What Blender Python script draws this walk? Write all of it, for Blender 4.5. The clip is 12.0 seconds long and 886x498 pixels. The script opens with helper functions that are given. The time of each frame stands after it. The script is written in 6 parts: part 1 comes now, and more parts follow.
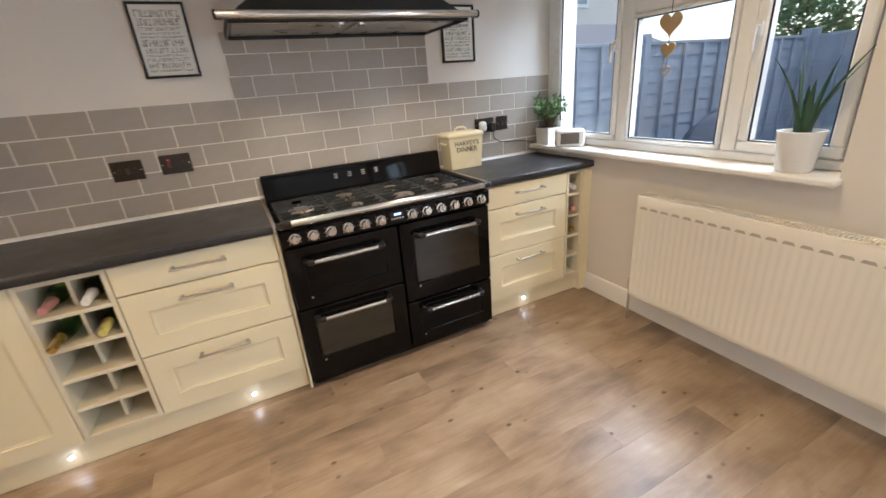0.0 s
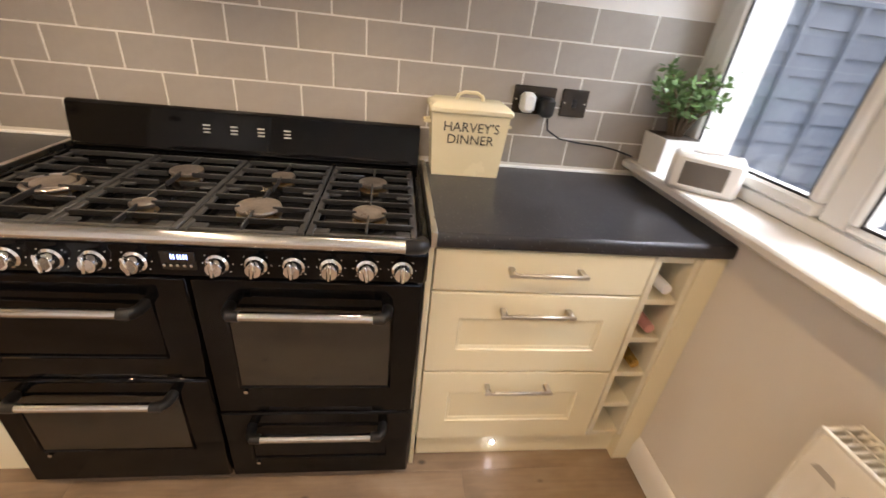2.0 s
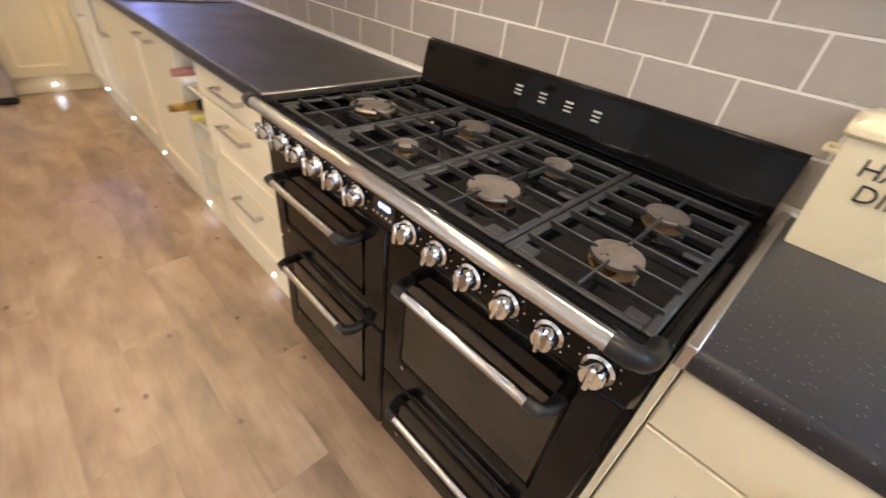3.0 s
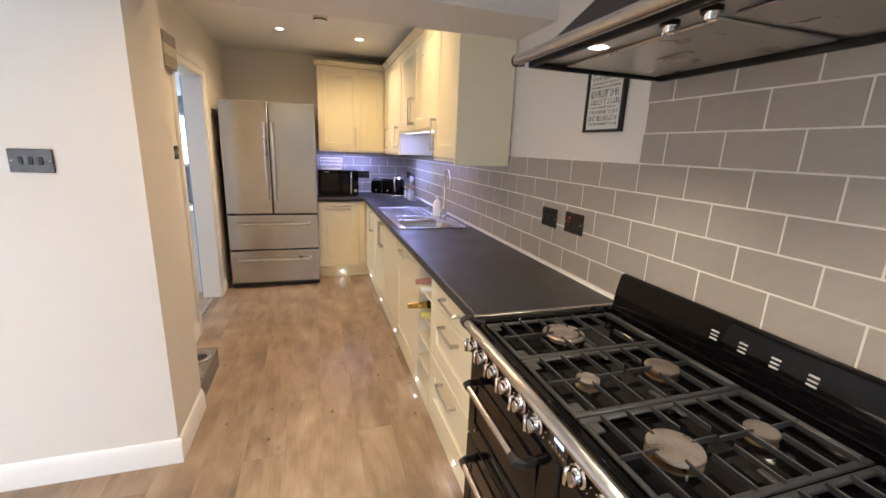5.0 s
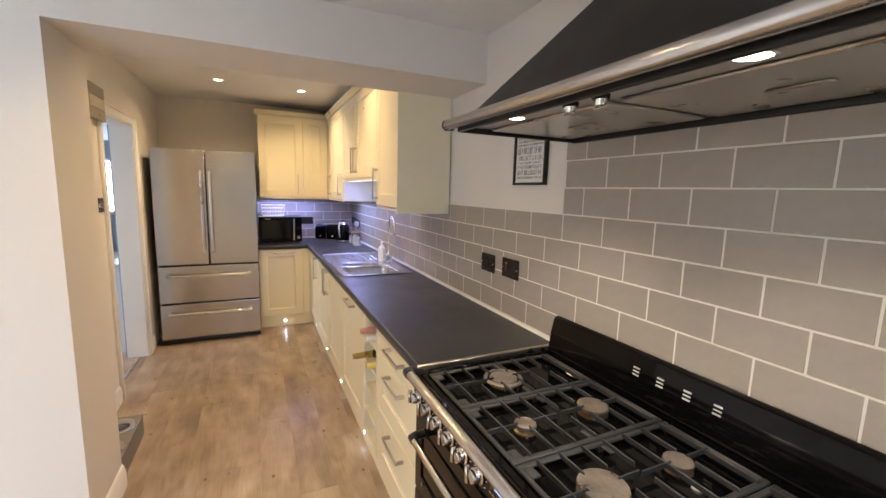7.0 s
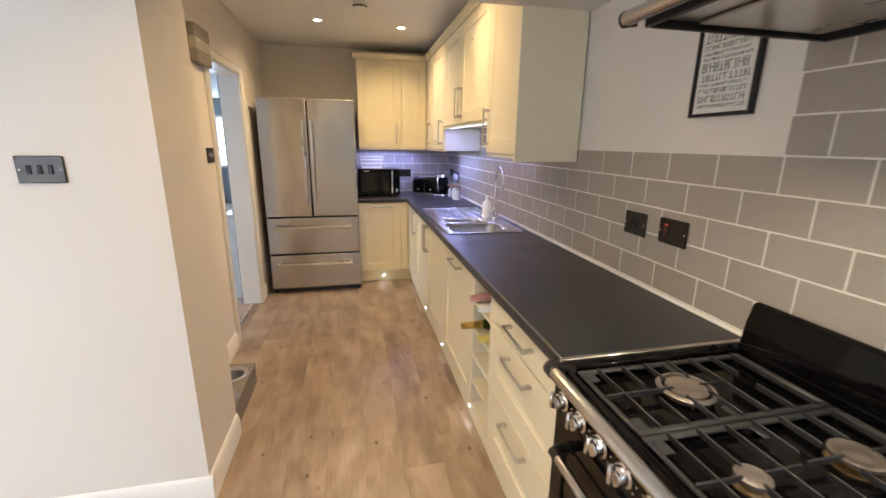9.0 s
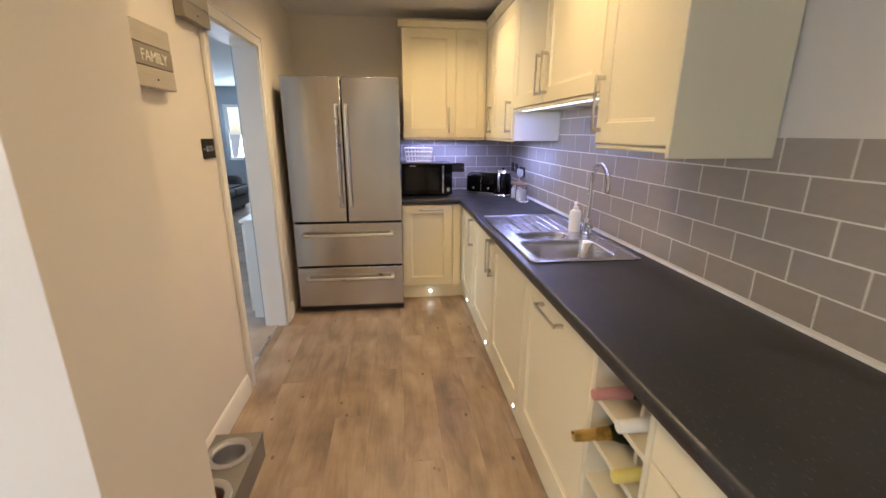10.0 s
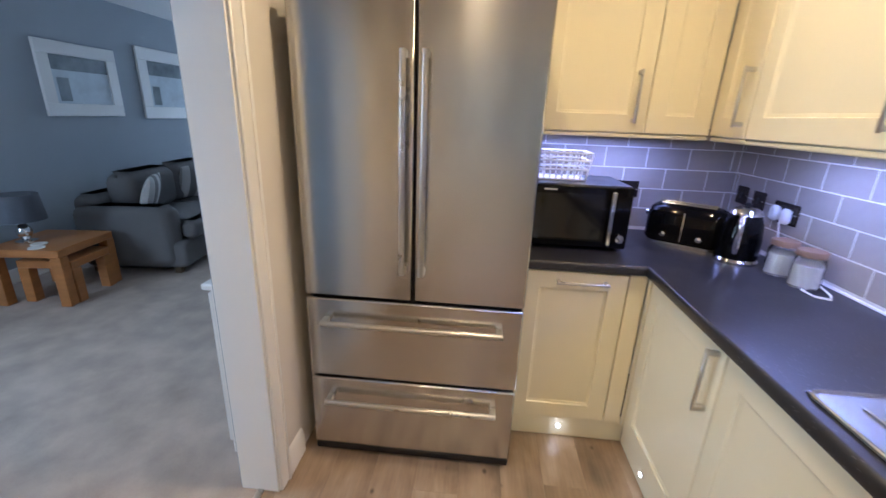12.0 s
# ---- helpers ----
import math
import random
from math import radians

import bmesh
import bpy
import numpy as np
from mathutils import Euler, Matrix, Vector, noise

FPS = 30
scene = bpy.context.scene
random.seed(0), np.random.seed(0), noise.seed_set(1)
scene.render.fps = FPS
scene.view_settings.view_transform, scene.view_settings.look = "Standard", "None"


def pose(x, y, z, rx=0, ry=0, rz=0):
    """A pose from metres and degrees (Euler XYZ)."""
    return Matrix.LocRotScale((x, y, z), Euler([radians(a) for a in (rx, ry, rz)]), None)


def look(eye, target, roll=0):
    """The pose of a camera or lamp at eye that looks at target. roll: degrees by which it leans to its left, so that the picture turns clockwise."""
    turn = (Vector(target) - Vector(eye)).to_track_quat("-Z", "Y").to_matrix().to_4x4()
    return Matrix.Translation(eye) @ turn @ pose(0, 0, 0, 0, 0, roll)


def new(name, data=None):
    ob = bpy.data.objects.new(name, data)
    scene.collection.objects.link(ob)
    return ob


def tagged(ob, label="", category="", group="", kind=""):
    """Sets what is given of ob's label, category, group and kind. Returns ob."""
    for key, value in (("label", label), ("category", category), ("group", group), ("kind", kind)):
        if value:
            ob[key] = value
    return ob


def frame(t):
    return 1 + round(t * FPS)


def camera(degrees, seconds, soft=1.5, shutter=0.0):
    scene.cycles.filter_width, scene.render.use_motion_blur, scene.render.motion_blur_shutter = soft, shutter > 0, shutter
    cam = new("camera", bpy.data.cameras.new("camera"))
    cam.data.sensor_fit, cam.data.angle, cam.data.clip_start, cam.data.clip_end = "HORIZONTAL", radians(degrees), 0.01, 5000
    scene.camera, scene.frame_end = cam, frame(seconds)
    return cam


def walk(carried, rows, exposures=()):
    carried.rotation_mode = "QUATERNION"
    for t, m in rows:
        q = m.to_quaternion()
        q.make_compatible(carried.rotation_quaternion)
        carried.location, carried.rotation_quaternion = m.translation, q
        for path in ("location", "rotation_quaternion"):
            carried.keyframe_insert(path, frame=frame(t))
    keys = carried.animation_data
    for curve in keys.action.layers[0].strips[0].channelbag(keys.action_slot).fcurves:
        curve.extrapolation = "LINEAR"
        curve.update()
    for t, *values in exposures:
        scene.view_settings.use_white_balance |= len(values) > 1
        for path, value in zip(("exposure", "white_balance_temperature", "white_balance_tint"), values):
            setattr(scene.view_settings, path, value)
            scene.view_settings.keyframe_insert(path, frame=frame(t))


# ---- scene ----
cam = camera(94.5, 12.0, shutter=0.2)
PATH = [
    (0, (0.24, 0.249, 1.418), (1.042, 1.929, 0.686), -4.8),
    (0.5, (0.512, 0.555, 1.414), (1.466, 2.117, 0.606), -3.7),
    (1, (0.795, 0.85, 1.395), (1.794, 2.326, 0.488), 0.1),
    (1.5, (1.099, 1.095, 1.368), (1.899, 2.681, 0.447), 3.3),
    (2, (1.357, 1.299, 1.351), (1.616, 3.036, 0.394), 6.5),
    (2.5, (1.422, 1.543, 1.322), (1.08, 3.214, 0.279), 9.3),
    (3, (1.464, 1.678, 1.278), (0.391, 2.894, 0.107), 8.0),
    (3.5, (1.584, 1.683, 1.303), (0.059, 2.367, 0.205), 4.5),
    (3.7, (1.597, 1.661, 1.323), (-0.028, 2.249, 0.316), 3.8),
    (5.3, (1.556, 1.617, 1.494), (-0.296, 2.256, 1.095), 2.1),
    (5.5, (1.569, 1.61, 1.506), (-0.281, 2.281, 1.146), 2.0),
    (6, (1.588, 1.617, 1.527), (-0.247, 2.353, 1.229), 1.8),
    (6.5, (1.607, 1.626, 1.523), (-0.202, 2.433, 1.249), 1.5),
    (6.7, (1.61, 1.631, 1.525), (-0.188, 2.463, 1.253), 1.5),
    (8.3, (1.599, 1.684, 1.501), (-0.25, 2.319, 1.078), 1.1),
    (8.5, (1.538, 1.678, 1.481), (-0.326, 2.249, 1.035), 1.0),
    (9, (1.229, 1.621, 1.468), (-0.663, 2.033, 0.97), 0.7),
    (9.5, (0.857, 1.607, 1.445), (-1.047, 1.907, 0.911), 0.3),
    (10, (0.405, 1.613, 1.454), (-1.507, 1.831, 0.91), 0.2),
    (10.5, (-0.103, 1.574, 1.452), (-2.009, 1.793, 0.886), 0.3),
    (11, (-0.593, 1.572, 1.448), (-2.497, 1.749, 0.863), 1.3),
    (11.5, (-1.041, 1.565, 1.443), (-2.944, 1.612, 0.831), 1.7),
    (12, (-1.437, 1.449, 1.46), (-3.332, 1.295, 0.841), 2.2),
]
EXPOSURES = [(0, 0.84, 6200, 11), (1.0, 0.80, 6700, 15), (2.0, 0.83, 7050, 18), (2.5, 1.08, 6650, 16), (3.5, 1.06, 6000, 14), (5.5, 0.95, 6350, 12), (8.5, 0.95, 6400, 11), (9.5, 0.85, 6350, 10), (10, 0.80, 6450, 10), (10.5, 0.77, 5650, 11), (11, 0.67, 5550, 11), (11.5, 0.57, 5700, 10), (12, 0.84, 5650, 10)]
walk(cam, [(t, look(eye, target, roll)) for t, eye, target, roll in PATH], EXPOSURES)

# ---- world and light ----
world = bpy.data.worlds.new("sky")
scene.world = world
world.use_nodes = True
wn = world.node_tree
sky = wn.nodes.new("ShaderNodeTexSky")
sky.sky_type = "NISHITA"
sky.sun_disc = False
sky.sun_elevation, sky.sun_rotation = radians(55), radians(100)
sky.air_density, sky.dust_density = 1.0, 1.0
wn.nodes["Background"].inputs["Strength"].default_value = 0.15
wn.links.new(sky.outputs[0], wn.nodes["Background"].inputs["Color"])


def lamp(name, kind, m, watts, colour, **settings):
    data = bpy.data.lights.new(name, kind)
    data.energy, data.color = watts, colour
    if "size" in settings:
        data.shape, data.size, data.size_y = "RECTANGLE", settings["size"], settings.get("size_y", settings["size"])
    if "radius" in settings:
        data.shadow_soft_size = settings["radius"]
    if "cone" in settings:
        data.spot_size, data.spot_blend = radians(settings["cone"]), 0.8
    ob = new(name, data)
    ob.matrix_world = m
    return ob


sun = lamp("sun", "SUN", look((0, 0, 5), (-0.56, 0.10, 4.18)), 1.5, (1.0, 0.97, 0.92))
sun.data.angle = radians(50)
DAY, WARM, COOL = (0.69, 0.84, 1.0), (1.0, 0.71, 0.38), (0.36, 0.42, 1.0)
# fill from an added, unseen door opening; brightens the pier and cooker side
lamp("added_door_daylight", "AREA", look((2.60, -0.9, 1.05), (0, -0.9, 1.0)), 33, DAY, size=1.45, size_y=1.9)
lamp("living_window_daylight", "AREA", look((-1.55, -2.47, 1.45), (-5.0, 0.0, 1.3)), 42, (0.66, 0.81, 1.0), size=1.2, size_y=1.15)
lamp("living_window_daylight", "AREA", look((-9.72, -1.50, 1.45), (-5, -0.9, 1.3)), 36, (0.62, 0.79, 1.0), size=1.25, size_y=1.15)
lamp("kitchen_window_daylight", "AREA", look((3.15, 1.85, 2.62), (1.6, 1.9, 1.0)), 40, DAY, size=1.7, size_y=0.45)
# the pair at x = -1.35 is unseen, added to warm the cabinet fronts
KITCHEN_SPOTS = [(-2.66, 1.38), (-2.72, 2.08), (-1.35, 1.38), (-1.35, 2.08)]
# unseen dining fittings, added as warm fill and set to brighten the north wall
ADDED_DINING_SPOTS = [(0.35, 1.3), (1.55, 1.3), (0.35, -0.6), (1.55, -0.6)]
LIVING_SPOTS = [(-5.75, -0.83), (-4.82, -0.87)]
for sx, sy in KITCHEN_SPOTS:
    lamp("downlight_beam", "SPOT", pose(sx, sy, 2.435), 21, WARM, radius=0.03, cone=150)
for sx, sy in ADDED_DINING_SPOTS:
    lamp("downlight_beam", "SPOT", pose(sx, sy, 2.315), 25, WARM, radius=0.04, cone=140)
for sx in (0.584, 1.208):
    lamp("hood_beam", "SPOT", pose(sx, 2.34, 1.725), 8, (1.0, 0.86, 0.66), radius=0.02, cone=110)
lamp("under_cabinet_beam", "AREA", pose(-1.85, 2.50, 1.588), 1.5, COOL, size=1.1, size_y=0.05)
lamp("under_cabinet_beam", "AREA", pose(-2.82, 2.60, 1.377), 2.5, COOL, size=0.6, size_y=0.04)
lamp("under_cabinet_beam", "AREA", pose(-3.52, 2.02, 1.377, 0, 0, 90), 2.5, COOL, size=0.6, size_y=0.04)

# ---- materials ----


def surface(name, base, rough=0.5, metal=0.0, var=0.08, big=3.0, grain=90.0, bump=0.03, coat=0.0, stretch=(1, 1, 1), each=0.0, spec=0.5, world_space=False):
    """A node material: two scales of colour variation, fine relief, uneven gloss."""
    m = bpy.data.materials.new(name)
    m.use_nodes = True
    n, link = m.node_tree.nodes, m.node_tree.links.new
    b = n["Principled BSDF"]
    if world_space:
        where = n.new("ShaderNodeNewGeometry").outputs["Position"]
    else:
        where = n.new("ShaderNodeTexCoord").outputs["Object"]
    place = n.new("ShaderNodeMapping")
    place.inputs["Scale"].default_value = stretch
    link(where, place.inputs["Vector"])
    coarse, fine = n.new("ShaderNodeTexNoise"), n.new("ShaderNodeTexNoise")
    coarse.inputs["Scale"].default_value, fine.inputs["Scale"].default_value = big, grain
    coarse.inputs["Detail"].default_value, fine.inputs["Detail"].default_value = 4, 3
    for t in (coarse, fine):
        link(place.outputs[0], t.inputs["Vector"])
    both = n.new("ShaderNodeMath")
    both.operation = "MULTIPLY_ADD"
    both.inputs[1].default_value = 0.45
    link(fine.outputs[0], both.inputs[0])
    link(coarse.outputs[0], both.inputs[2])
    value = both.outputs[0]
    centre = 0.72
    if each:
        rnd = n.new("ShaderNodeObjectInfo")
        add = n.new("ShaderNodeMath")
        add.operation = "MULTIPLY_ADD"
        add.inputs[1].default_value = each
        link(rnd.outputs["Random"], add.inputs[0])
        link(value, add.inputs[2])
        value, centre = add.outputs[0], centre + each / 2
    ramp = n.new("ShaderNodeMapRange")
    ramp.inputs["From Min"].default_value, ramp.inputs["From Max"].default_value = centre - 0.4, centre + 0.4
    ramp.inputs["To Min"].default_value, ramp.inputs["To Max"].default_value = 1 - var, 1 + var
    link(value, ramp.inputs["Value"])
    tint = n.new("ShaderNodeVectorMath")
    tint.operation = "SCALE"
    tint.inputs[0].default_value = base
    link(ramp.outputs[0], tint.inputs["Scale"])
    link(tint.outputs[0], b.inputs["Base Color"])
    gloss = n.new("ShaderNodeMapRange")
    gloss.inputs["From Min"].default_value, gloss.inputs["From Max"].default_value = 0.3, 0.7
    gloss.inputs["To Min"].default_value, gloss.inputs["To Max"].default_value = rough * 0.85, min(1, rough * 1.15)
    link(coarse.outputs[0], gloss.inputs["Value"])
    link(gloss.outputs[0], b.inputs["Roughness"])
    b.inputs["Metallic"].default_value = metal
    b.inputs["Coat Weight"].default_value = coat
    b.inputs["Coat Roughness"].default_value = 0.08
    b.inputs["Specular IOR Level"].default_value = spec
    if bump:
        relief = n.new("ShaderNodeBump")
        relief.inputs["Strength"].default_value, relief.inputs["Distance"].default_value = bump, 0.004
        link(fine.outputs[0], relief.inputs["Height"])
        link(relief.outputs[0], b.inputs["Normal"])
    return m


def brushed(m, amount, turn):
    """Stretches the highlights of a metal across its brushing."""
    b = m.node_tree.nodes["Principled BSDF"]
    t = m.node_tree.nodes.new("ShaderNodeTangent")
    t.direction_type, t.axis = "RADIAL", "Z"
    m.node_tree.links.new(t.outputs[0], b.inputs["Tangent"])
    b.inputs["Anisotropic"].default_value, b.inputs["Anisotropic Rotation"].default_value = amount, turn
    return m


def glowing(name, colour, strength):
    m = bpy.data.materials.new(name)
    m.use_nodes = True
    b = m.node_tree.nodes["Principled BSDF"]
    b.inputs["Base Color"].default_value = (*colour, 1)
    b.inputs["Emission Color"].default_value = (*colour, 1)
    b.inputs["Emission Strength"].default_value = strength
    return m


def clear(name, rough=0.0, tint=(1, 1, 1)):
    m = bpy.data.materials.new(name)
    m.use_nodes = True
    b = m.node_tree.nodes["Principled BSDF"]
    b.inputs["Base Color"].default_value = (*tint, 1)
    b.inputs["Roughness"].default_value = rough
    b.inputs["Transmission Weight"].default_value = 1.0
    b.inputs["IOR"].default_value = 1.45
    return m


def plank_wood():
    """Greyed oak vinyl: grain along x, knots, each plank its own tone."""
    m = bpy.data.materials.new("oak_vinyl")
    m.use_nodes = True
    n, link = m.node_tree.nodes, m.node_tree.links.new
    b = n["Principled BSDF"]
    pos = n.new("ShaderNodeNewGeometry").outputs["Position"]
    info = n.new("ShaderNodeObjectInfo")
    shift = n.new("ShaderNodeVectorMath")
    shift.operation = "MULTIPLY_ADD"
    comb = n.new("ShaderNodeCombineXYZ")
    for i in range(3):
        link(info.outputs["Random"], comb.inputs[i])
    shift.inputs[1].default_value = (37.0, 11.0, 5.0)
    link(comb.outputs[0], shift.inputs[0])
    link(pos, shift.inputs[2])

    def noise_at(scale, stretch, detail=4.0, distortion=0.0):
        mp = n.new("ShaderNodeMapping")
        mp.inputs["Scale"].default_value = stretch
        link(shift.outputs[0], mp.inputs["Vector"])
        t = n.new("ShaderNodeTexNoise")
        t.inputs["Scale"].default_value, t.inputs["Detail"].default_value, t.inputs["Distortion"].default_value = scale, detail, distortion
        link(mp.outputs[0], t.inputs["Vector"])
        return t.outputs[0], mp

    grain, _ = noise_at(6, (0.42, 1.35, 1), 7, 0.8)
    fibre, _ = noise_at(70, (0.08, 1.2, 1), 4)
    cloud, _ = noise_at(4.5, (0.8, 1.1, 1), 6)
    ramp = n.new("ShaderNodeValToRGB")
    ramp.color_ramp.elements[0].position, ramp.color_ramp.elements[1].position = 0.31, 0.71
    ramp.color_ramp.elements[0].color = (0.140, 0.101, 0.071, 1)
    ramp.color_ramp.elements[1].color = (0.44, 0.345, 0.255, 1)
    mid = ramp.color_ramp.elements.new(0.5)
    mid.color = (0.300, 0.215, 0.147, 1)
    mix = n.new("ShaderNodeMath")
    mix.operation = "MULTIPLY_ADD"
    mix.inputs[1].default_value = 0.48
    link(grain, mix.inputs[0])
    half = n.new("ShaderNodeMath")
    half.operation = "MULTIPLY"
    half.inputs[1].default_value = 0.52
    link(cloud, half.inputs[0])
    link(half.outputs[0], mix.inputs[2])
    tone = n.new("ShaderNodeMath")
    tone.operation = "MULTIPLY_ADD"
    tone.inputs[1].default_value = 0.05
    link(info.outputs["Random"], tone.inputs[0])
    link(mix.outputs[0], tone.inputs[2])
    sub = n.new("ShaderNodeMath")
    sub.operation = "SUBTRACT"
    sub.inputs[1].default_value = 0.025
    link(tone.outputs[0], sub.inputs[0])
    link(sub.outputs[0], ramp.inputs["Fac"])
    # knots and worn specks
    mp = n.new("ShaderNodeMapping")
    mp.inputs["Scale"].default_value = (6.5, 10.0, 1)
    link(shift.outputs[0], mp.inputs["Vector"])
    cell = n.new("ShaderNodeTexVoronoi")
    cell.inputs["Scale"].default_value = 1.0
    link(mp.outputs[0], cell.inputs["Vector"])
    knot = n.new("ShaderNodeMapRange")
    knot.interpolation_type = "SMOOTHSTEP"
    knot.inputs["From Min"].default_value, knot.inputs["From Max"].default_value = 0.03, 0.13
    knot.inputs["To Min"].default_value, knot.inputs["To Max"].default_value = 0.30, 1.0
    link(cell.outputs["Distance"], knot.inputs["Value"])
    fib = n.new("ShaderNodeMapRange")
    fib.inputs["From Min"].default_value, fib.inputs["From Max"].default_value = 0.3, 0.7
    fib.inputs["To Min"].default_value, fib.inputs["To Max"].default_value = 0.90, 1.06
    link(fibre, fib.inputs["Value"])
    both = n.new("ShaderNodeMath")
    both.operation = "MULTIPLY"
    link(knot.outputs[0], both.inputs[0])
    link(fib.outputs[0], both.inputs[1])
    out = n.new("ShaderNodeVectorMath")
    out.operation = "SCALE"
    link(ramp.outputs["Color"], out.inputs[0])
    link(both.outputs[0], out.inputs["Scale"])
    link(out.outputs[0], b.inputs["Base Color"])
    rough = n.new("ShaderNodeMapRange")
    rough.inputs["To Min"].default_value, rough.inputs["To Max"].default_value = 0.24, 0.42
    link(grain, rough.inputs["Value"])
    link(rough.outputs[0], b.inputs["Roughness"])
    relief = n.new("ShaderNodeBump")
    relief.inputs["Strength"].default_value, relief.inputs["Distance"].default_value = 0.12, 0.002
    link(fibre, relief.inputs["Height"])
    link(relief.outputs[0], b.inputs["Normal"])
    return m


PAINT = surface("cream_grey_wall_paint", (0.73, 0.685, 0.63), 0.75, var=0.025, big=1.2, grain=220, bump=0.08, world_space=True)
CEIL = surface("white_ceiling_paint", (0.80, 0.79, 0.77), 0.8, var=0.02, big=1.0, grain=160, bump=0.06, world_space=True)
BLUE_WALL = surface("grey_living_wall_paint", (0.34, 0.375, 0.41), 0.8, var=0.03, big=1.0, grain=180, bump=0.06, world_space=True)
TRIM = surface("white_gloss_trim", (0.80, 0.785, 0.755), 0.36, var=0.02, big=2, grain=70, bump=0)
CREAM = surface("cream_cabinet_paint", (0.80, 0.725, 0.52), 0.30, var=0.015, big=1.5, grain=60, bump=0)
CREAM_IN = surface("cream_melamine", (0.74, 0.68, 0.52), 0.5, var=0.03, big=3, grain=100, bump=0.02)
TILE = surface("grey_glazed_tile", (0.37, 0.33, 0.29), 0.25, var=0.10, big=4, grain=45, bump=0.03, each=0.28)
GROUT = surface("pale_grout", (0.74, 0.71, 0.66), 0.85, var=0.08, big=6, grain=300, bump=0.15, world_space=True)
WORKTOP = surface("dark_slate_laminate", (0.023, 0.024, 0.029), 0.33, var=0.5, big=7, grain=320, bump=0.05, world_space=True)
STEEL = brushed(surface("brushed_steel", (0.58, 0.575, 0.565), 0.21, 1.0, var=0.10, big=2, grain=160, bump=0.01, stretch=(0.03, 1, 1)), 0.75, 0.25)
STEEL_H = surface("brushed_steel_across", (0.56, 0.55, 0.53), 0.32, 1.0, var=0.05, big=2, grain=160, bump=0, stretch=(1, 0.03, 1))
SINK = surface("sink_steel", (0.60, 0.60, 0.61), 0.24, 1.0, var=0.06, big=4, grain=140, bump=0.01)
CHROME = surface("polished_chrome", (0.78, 0.77, 0.75), 0.08, 1.0, var=0.03, big=5, grain=60, bump=0)
NICKEL = surface("satin_nickel", (0.58, 0.55, 0.50), 0.30, 1.0, var=0.04, big=8, grain=150, bump=0)
ENAMEL = surface("black_gloss_enamel", (0.003, 0.003, 0.0034), 0.06, var=0.2, big=5, grain=80, bump=0, spec=0.2)
BLACK = surface("black_plastic", (0.007, 0.007, 0.008), 0.35, var=0.15, big=6, grain=150, bump=0.02)
IRON = surface("cast_iron", (0.030, 0.031, 0.033), 0.38, var=0.25, big=9, grain=240, bump=0.12)
OVEN_GLASS = surface("smoked_oven_glass", (0.020, 0.018, 0.014), 0.06, var=0.1, big=3, grain=40, bump=0, spec=0.7)
BURNER = surface("heat_stained_burner_cap", (0.44, 0.39, 0.345), 0.32, 0.9, var=0.4, big=22, grain=120, bump=0.08)
BRASS = surface("burner_brass", (0.55, 0.42, 0.26), 0.3, 1.0, var=0.15, big=10, grain=90, bump=0.03)
SOCKET = surface("dark_bronze_plate", (0.045, 0.036, 0.030), 0.22, 0.6, var=0.2, big=12, grain=90, bump=0.01)
WHITE = surface("white_plastic", (0.80, 0.80, 0.78), 0.35, var=0.02, big=6, grain=90, bump=0.01)
UPVC = surface("white_upvc", (0.82, 0.82, 0.80), 0.25, var=0.02, big=2, grain=70, bump=0.01)
GASKET = surface("black_rubber_gasket", (0.02, 0.02, 0.02), 0.6, var=0.1, bump=0.02)
RAD = surface("radiator_enamel", (0.80, 0.765, 0.68), 0.32, var=0.02, big=2, grain=90, bump=0.01)
ENAMEL_CREAM = surface("cream_enamel_tin", (0.78, 0.69, 0.46), 0.25, var=0.03, big=5, grain=70, bump=0.01)
INK = surface("black_ink", (0.02, 0.02, 0.02), 0.6, var=0.1, bump=0)
PAPER = surface("white_print_paper", (0.76, 0.75, 0.70), 0.7, var=0.02, big=4, grain=200, bump=0.02)
LEAF = surface("succulent_leaf", (0.11, 0.21, 0.065), 0.42, var=0.35, big=12, grain=120, bump=0.05, each=0.15)
ALOE = surface("aloe_leaf", (0.030, 0.085, 0.038), 0.4, var=0.3, big=9, grain=150, bump=0.05)
STEM = surface("woody_stem", (0.10, 0.065, 0.035), 0.8, var=0.2, big=10, grain=120, bump=0.2)
SOIL = surface("potting_soil", (0.035, 0.024, 0.016), 0.95, var=0.4, big=30, grain=160, bump=0.6)
CERAMIC = surface("white_ceramic", (0.80, 0.79, 0.76), 0.22, var=0.02, big=6, grain=60, bump=0.01)
FABRIC = surface("speaker_cloth", (0.16, 0.14, 0.12), 0.9, var=0.15, big=20, grain=900, bump=0.4)
HEARTWOOD = surface("pale_wood", (0.42, 0.29, 0.15), 0.6, var=0.18, big=8, grain=60, bump=0.05, stretch=(1, 6, 1))
OAK = surface("honey_oak", (0.38, 0.155, 0.045), 0.38, var=0.25, big=5, grain=60, bump=0.06, stretch=(1, 1, 6))
SOFA = surface("charcoal_sofa_cloth", (0.125, 0.120, 0.118), 0.95, var=0.15, big=5, grain=420, bump=0.4)
CUSHION = surface("striped_cushion_pale", (0.46, 0.44, 0.42), 0.95, var=0.1, big=6, grain=350, bump=0.3)
CUSHION_D = surface("striped_cushion_dark", (0.17, 0.16, 0.16), 0.95, var=0.1, big=6, grain=350, bump=0.3)
CARPET = surface("beige_carpet", (0.42, 0.345, 0.285), 0.97, var=0.38, big=5.0, grain=380, bump=0.9, world_space=True)
